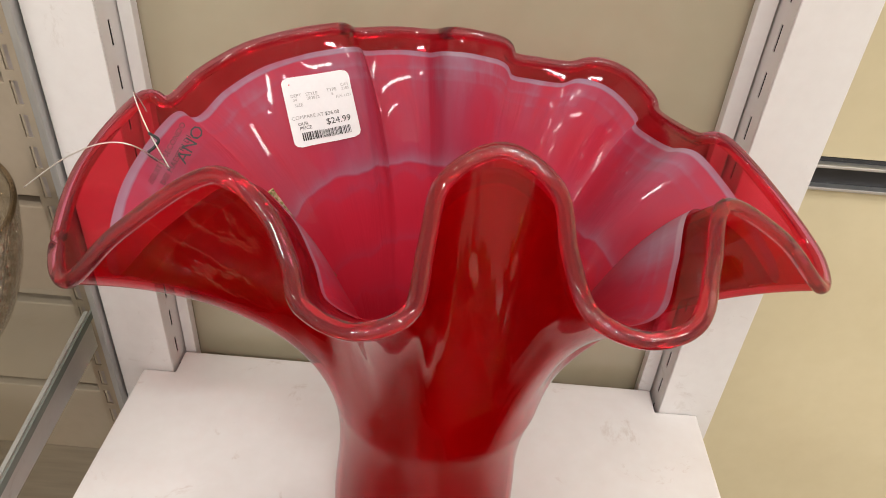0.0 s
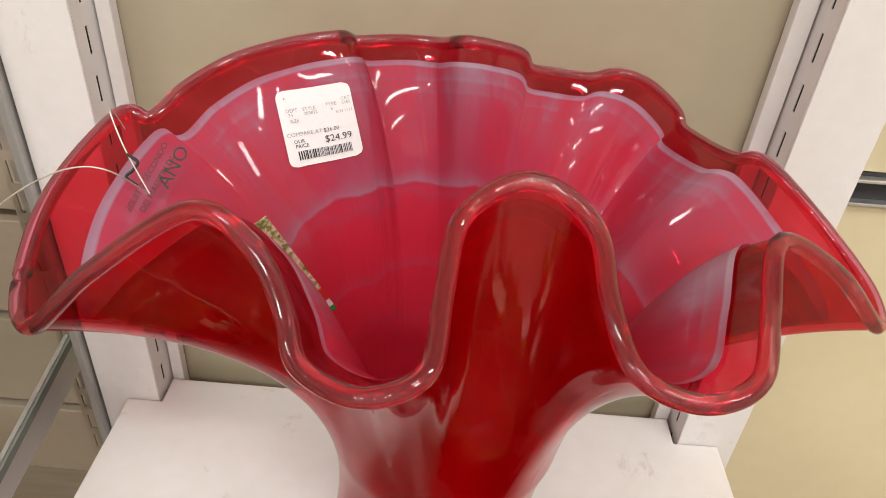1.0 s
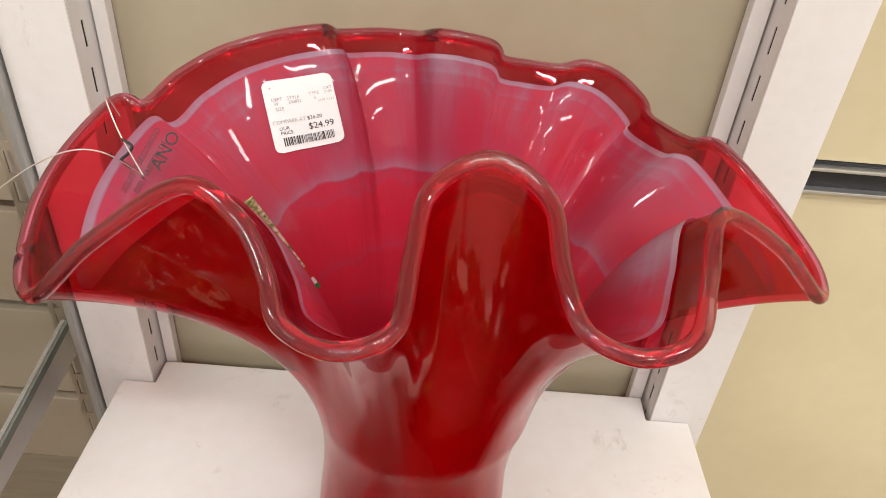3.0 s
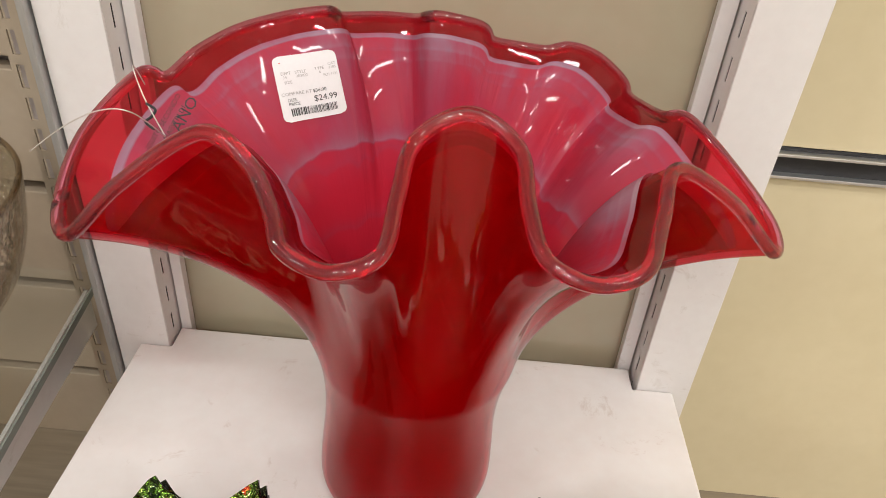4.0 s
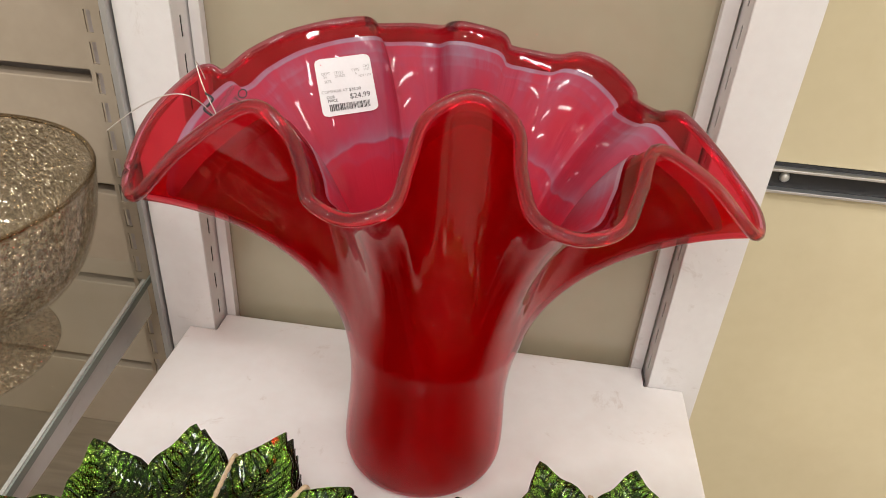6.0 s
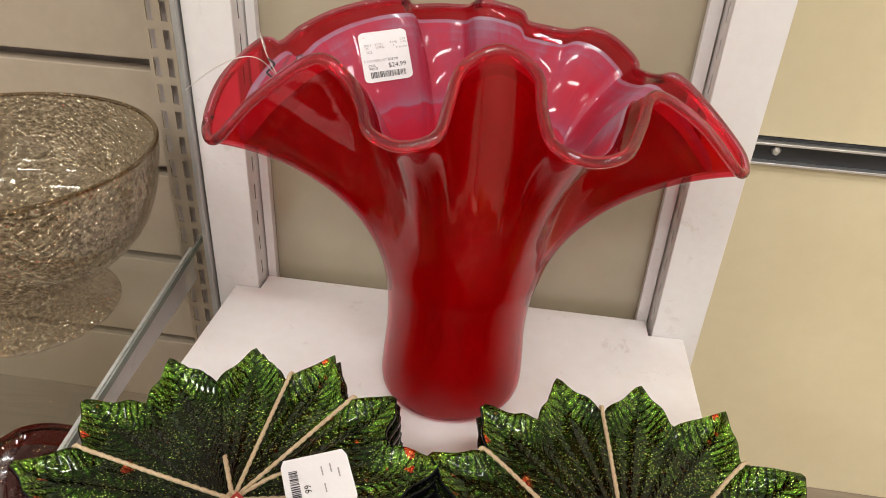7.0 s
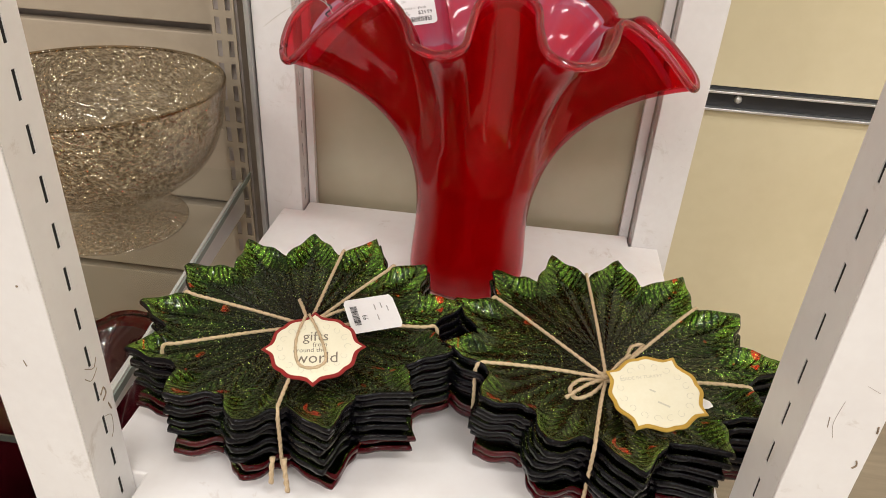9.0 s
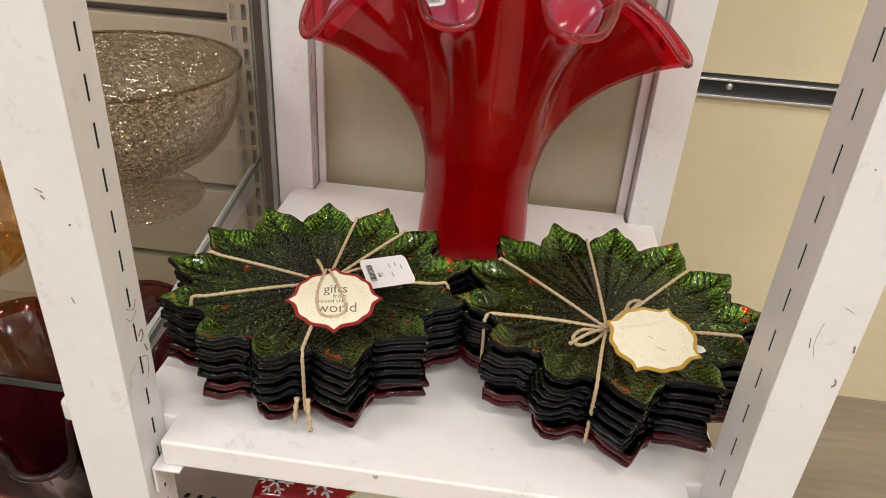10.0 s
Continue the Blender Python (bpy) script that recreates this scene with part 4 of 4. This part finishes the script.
def plate_stack(label, centre, turn, knot, strands, drop, tag_at, tag_turn, border):
    s = thing("plate_stack", label, "plates", "tied leaf plate stacks", centre)
    rng = random.Random(int(turn * 10))
    for k in range(COUNT):
        p = new("leaf_plate", PLATE_RED if k < 2 else (PLATE_SHADED if k < COUNT - 1 else PLATE))
        p.parent = s
        p.matrix_basis = pose(rng.uniform(-.0022, .0022), rng.uniform(-.0022, .0022), 0.0062 + k * PITCH, 0, 0, turn + (rng.uniform(-1.2, 1.2) - 0.7 * (COUNT - 1 - k) + (4 if k < 2 else 0) if k < COUNT - 1 else 0))
        if k == 0:
            tagged(p, "red glass leaf plate at the bottom")
    top = 0.0062 + (COUNT - 1) * PITCH
    kx, ky = knot[0] - centre[0], knot[1] - centre[1]
    hub = Vector((kx, ky, top + 0.0070))
    for ang in strands:
        a = radians(ang)
        e = Vector((0.085 * math.cos(a), 0.085 * math.sin(a), top + 0.0105))
        mid = hub.lerp(e, 0.5) + Vector((rng.uniform(-.002, .002), rng.uniform(-.002, .002), 0.0015))
        out = Vector((0.0975 * math.cos(a), 0.0975 * math.sin(a), 0))
        pts = [hub, mid, e, Vector((out.x, out.y, top + 0.0105)), Vector((out.x * 1.005, out.y * 1.005, top - 0.012)), Vector((out.x * 0.99, out.y * 0.99, 0.016)), Vector((out.x * 0.9, out.y * 0.9, 0.006))]
        v, f = sweep(smooth_line(pts, 48), 0.0013, 8, 2, 560)
        mesh_object("twine", v, f, "twine", s, "jute twine")
    ends = ((drop[0], 0.030), (drop[1], 0.040))
    for ang, ln in ends:
        d = Vector((math.cos(radians(ang)), math.sin(radians(ang)), 0))
        v, f = sweep(smooth_line([hub, hub + d * ln * 0.5 + Vector((0, 0, .004)), hub + d * ln + Vector((0, 0, .003))], 10), 0.0014, 8, 2, 520)
        mesh_object("twine_end", v, f, "twine", s, "frayed jute twine end")
    v, f = sweep(smooth_line([hub + Vector(p) for p in ((-.003, -.002, -.001), (.002, -.003, .001), (.003, .002, .002), (-.002, .003, .001), (-.002, -.003, .003), (.003, 0, .003))], 8), 0.0016, 8, 2, 520)
    mesh_object("knot", v, f, "twine", s, "knotted jute twine")
    base = Vector(tag_at) - Vector(centre)
    ax = Vector((math.cos(radians(tag_turn)), math.sin(radians(tag_turn)), 0))
    ay = Vector((-ax.y, ax.x, 0))
    tilt = Vector((0, 0, 1))
    ay = (ay * math.cos(radians(19)) + tilt * math.sin(radians(19)) * 1.0).normalized()
    az = ax.cross(ay)
    return s, base, (ax, ay, az)


def gift_tag(s, base, axes, border, a, b, lines, marks, loop):
    tag = plaque("gift_tag", tag_outline(a, b), base, axes, 0.0, 0.0010, border, s, "scalloped cream gift tag with %s border" % ("dark red" if border == "red_card" else "gold"))
    plaque("tag_face", tag_outline(a * 0.915, b * 0.905), base, axes, 0.0011, 0.0003, "cream_card", tag)
    ax, ay, az = axes

    def place(x, y):
        return base + ax * x + ay * y + az * 0.0016
    print_on("tag_print", lines, place, "brown_ink", tag)
    rng = random.Random(8)
    curls = []
    for k in range(16):
        p = 2 * math.pi * k / 16
        c = Vector((a * 0.70 * math.cos(p), b * 0.68 * math.sin(p), 0))
        pts = [c + Vector((math.cos(q + k) * .0028 * (1 - q / 9), math.sin(q + k) * .0028 * (1 - q / 9), 0)) for q in np.linspace(0, 5, 12)]
        vs, fs = sweep(pts, 0.00016, 4)
        curls.append(([(v.x, v.y) for v in vs], fs))
    print_on("scroll_print", curls + marks, place, "pale_ink", tag)
    if loop:
        pts = [base + ax * x + ay * y + az * h for x, y, h in loop]
        v, f = sweep(smooth_line(pts, 10), 0.0011, 8, 2, 520)
        mesh_object("twine_loop", v, f, "twine", s, "jute twine loop")
    return tag


A_C, B_C = (-0.090, 0.1285, 0.0), (0.131, 0.1365, 0.0)
sA, bA, axA = plate_stack("green glitter leaf plates tied with twine, red-edged tag", A_C, 101.5, (-0.085, 0.124), (87, 58, 4, 278, 212, 173), (120, 42), (-0.069, 0.086, 0.0735), 14, "red_card")
gift_tag(sA, bA, axA, "red_card", 0.0315, 0.0265, [line_of("gifts", .0108, .001, .0085), line_of("from", .0050, .004, .0020), line_of("around the", .0048, -.003, -.0022), line_of("world", .0120, .002, -.0085)], [],
         [(-.006, .026, .003), (-.012, .006, .0025), (-.010, -.012, .002), (0, -.016, .002), (.008, -.010, .002), (.004, .008, .0025), (-.004, .026, .003)])
sB, bB, axB = plate_stack("green glitter leaf plates tied with twine, gold-edged tag", B_C, 82.6, (0.129, 0.108), (152, 202, 97, 41, 344, 262), (55, 225), (0.157, 0.086, 0.0730), -26, "gold_card")
gift_tag(sB, bB, axB, "gold_card", 0.0310, 0.0275, [], [line_of("MADE IN TURKEY", .0034, -.012, .006, 35), bar(-.002, 0.0, .004, .0012), bar(.008, -.006, .008, .0012)], [])


def small_sticker():
    t = thing("price_sticker", "small white price sticker lying on the leaf plates", "price sticker")
    c, turn = Vector((-0.0405, 0.1380, 0.0700)), radians(27)
    ax, ay = Vector((math.cos(turn), math.sin(turn), 0.0)), Vector((-math.sin(turn), math.cos(turn), 0.12))

    def place(x, y, h=0.0004):
        return c + ax * x + ay * y + Vector((0, 0, h))
    vs, fs = rounded_patch(0.0375, 0.036, 0.002, 8)
    mesh_object("paper", [place(x, y, 0.0) for x, y in vs], fs, "paper", t)
    rng = random.Random(2)
    bars, y = [], -0.010
    while y < 0.010:
        h = rng.choice((.0003, .0005, .0008))
        bars.append(bar(-.0128, y, .0048, h))
        y += h + rng.choice((.0003, .0006))
    print_on("barcode", bars + [line_of("99", .0055, -.0062, -.0035, 90)], place, "ink", t)
    print_on("small_print", [bar(x, y, .0008, .006) for x, y in ((.003, .006), (.003, -.005), (.008, .007), (.012, .003))], place, "grey_ink", t)


small_sticker()


def sticker_corner():
    t = thing("torn_sticker", "torn white sticker corner beside the gold-edged tag", "sticker")
    edge = [(0, 0), (.007, .001), (.0105, .0035), (.009, .0075), (.0055, .009), (.002, .0085), (.0005, .005)]
    plaque("paper", edge, Vector((0.1830, 0.0800, 0.0700)), (Vector((1, 0, 0)), Vector((0, 1, 0.1)), Vector((0, 0, 1))), 0, 0.0002, "paper", t)


sticker_corner()


def twine_extras():
    """The hanging ends before one stack and the bow beside the knot of the other."""
    c = Vector(A_C)
    for k, dx in enumerate((-0.0035, 0.004)):
        p0 = Vector((-0.0755 + dx, 0.0240, 0.034))
        pts = [p0, p0 + Vector((dx * 0.2, -0.0025, -0.010)), p0 + Vector((dx * 0.4, -0.003, -0.020 - 0.006 * k))]
        v, f = sweep([q - c for q in smooth_line(pts, 8)], 0.0017, 8, 2, 520)
        mesh_object("twine_end", v, f, "twine", sA, "hanging frayed twine end")
    c = Vector(B_C)
    top = 0.0062 + (COUNT - 1) * PITCH + 0.004
    loop = [(0.129, 0.108, top), (0.112, 0.103, top + .003), (0.104, 0.092, top + .003), (0.108, 0.085, top + .002), (0.118, 0.090, top + .003), (0.128, 0.106, top + .001)]
    v, f = sweep([q - c for q in smooth_line(loop, 10)], 0.0014, 8, 2, 520)
    mesh_object("twine_loop", v, f, "twine", sB, "jute twine bow loop")
    loop = [(0.129, 0.108, top), (0.142, 0.126, top + .004), (0.149, 0.146, top + .003), (0.158, 0.152, top + .002), (0.153, 0.141, top + .004), (0.136, 0.116, top + .003)]
    v, f = sweep([q - c for q in smooth_line(loop, 10)], 0.0014, 8, 2, 520)
    mesh_object("twine_loop", v, f, "twine", sB, "jute twine bow loop")


twine_extras()

# ---- glassware on the glass shelf ----


def footed_bowl():
    t = thing("footed_bowl", "champagne crackle glass footed bowl on glass shelf", "bowl", at=(-0.366, 0.340, 0.0008))
    outer = [(0.020, 0.034), (0.048, 0.039), (0.084, 0.053), (0.108, 0.076), (0.121, 0.106), (0.1265, 0.134), (0.128, 0.150)]
    inner = [(0.125, 0.150), (0.1235, 0.134), (0.118, 0.107), (0.105, 0.079), (0.082, 0.057), (0.048, 0.043), (0.001, 0.040)]
    prof = [(p.x, p.z) for p in smooth_line([(r, 0, z) for r, z in outer + inner], 5)]
    v, f = lathe(prof, 128)
    mesh_object("bowl", v, f, "crackle", t)
    v, f = sweep([(0.1265 * math.cos(a), 0.1265 * math.sin(a), 0.1505) for a in np.linspace(0, 2 * math.pi, 96, endpoint=False)], 0.0020, 8, closed=True)
    mesh_object("rim", v, f, "bowl_rim", t, "smooth smoky glass rim")
    foot = [(0.074, 0.0), (0.0745, 0.002), (0.070, 0.0045), (0.045, 0.011), (0.024, 0.020), (0.0175, 0.028), (0.021, 0.036)]
    v, f = lathe([(p.x, p.z) for p in smooth_line([(r, 0, z) for r, z in foot], 5)], 96)
    mesh_object("foot", v, f, "crackle", t)


footed_bowl()


def amber_jar():
    t = thing("amber_jar", "amber ribbed pressed glass jar on glass shelf", "jar", at=(-0.432, 0.172, 0.0008))
    prof = [(0.030, 0.0), (0.040, 0.003), (0.056, 0.020), (0.066, 0.045), (0.067, 0.070), (0.058, 0.098), (0.046, 0.118), (0.044, 0.128), (0.050, 0.136)]
    line = [(p.x, p.z) for p in smooth_line([(r, 0, z) for r, z in prof], 6)]
    v, f = lathe(line, 144, lambda a, k: 1 + 0.085 * math.cos(16 * a + k * 0.12) * math.sin(math.pi * min(1, k / 46)))
    mesh_object("body", v, f, "amber_glass", t)
    v, f = lathe([(r * 0.93, z + 0.003) for r, z in line], 96)
    mesh_object("inner_wall", v, f, "amber_glass", t)


amber_jar()

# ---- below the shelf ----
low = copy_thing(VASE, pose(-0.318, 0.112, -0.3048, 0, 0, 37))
# recoloured darker than the upper vase to hold the shade down here
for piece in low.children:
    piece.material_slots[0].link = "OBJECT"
    piece.material_slots[0].material = M["shaded_red" if piece.name.startswith(("glass_wall", "rolled_rim")) else "shaded_core"]
tagged(low, "red ruffled glass vase standing on the perforated deck, its colours darkened for shade")


def snowflake(x, y, r, place):
    items = []
    for k in range(6):
        a = math.pi / 3 * k
        c, s = math.cos(a), math.sin(a)

        def leg(l0, l1, w, off=0.0, ca=c, sa=s):
            co, so = math.cos(off), math.sin(off)
            base = (x + ca * l0, y + sa * l0)
            dx, dy = ca * co - sa * so, sa * co + ca * so
            L = l1
            return [(base[0] - dy * w, base[1] + dx * w), (base[0] + dy * w, base[1] - dx * w), (base[0] + dx * L + dy * w, base[1] + dy * L - dx * w), (base[0] + dx * L - dy * w, base[1] + dy * L + dx * w)], [(0, 1, 2, 3)]
        items += [leg(0, r, r * .07), leg(r * .55, r * .35, r * .06, 0.9), leg(r * .55, r * .35, r * .06, -0.9)]
    return items


def snowflake_dish(x, y, rz):
    t = thing("snowflake_dish", "deep red square dish with white snowflakes below the shelf", "dish", "snowflake dishes", (x, y, -0.3045), rz)
    bm = bmesh.new()
    box(bm, (-0.105, -0.105, 0.0), (0.105, 0.105, 0.163), 0.012)
    part("body", bm, "snow_red", t, smooth=True)
    rng = random.Random(4)
    items = []
    for i in range(5):
        for j in range(5):
            items += snowflake(-0.082 + i * 0.041 + rng.uniform(-.004, .004), -0.082 + j * 0.041 + rng.uniform(-.004, .004), rng.choice((.011, .016, .019)), None)
    print_on("snowflakes", items, lambda a, b: Vector((a, b, 0.1634)), "snow_white", t)
    side = []
    for i in range(5):
        for j in range(3):
            side += snowflake(-0.08 + i * 0.040, 0.025 + j * 0.046, rng.choice((.012, .017)), None)
    print_on("side_snowflakes", side, lambda a, b: Vector((a, -0.1054, b)), "snow_white", t)
    tag = plaque("gift_tag", tag_outline(0.026, 0.022, 96), Vector((0.010, -0.092, 0.164)), (Vector((1, 0, 0)), Vector((0, 1, 0)), Vector((0, 0, 1))), 0, 0.001, "gold_card", t)
    plaque("tag_face", tag_outline(0.0235, 0.0195, 96), Vector((0.010, -0.092, 0.164)), (Vector((1, 0, 0)), Vector((0, 1, 0)), Vector((0, 0, 1))), 0.0011, 0.0003, "cream_card", tag)


snowflake_dish(-0.046, 0.186, 0)
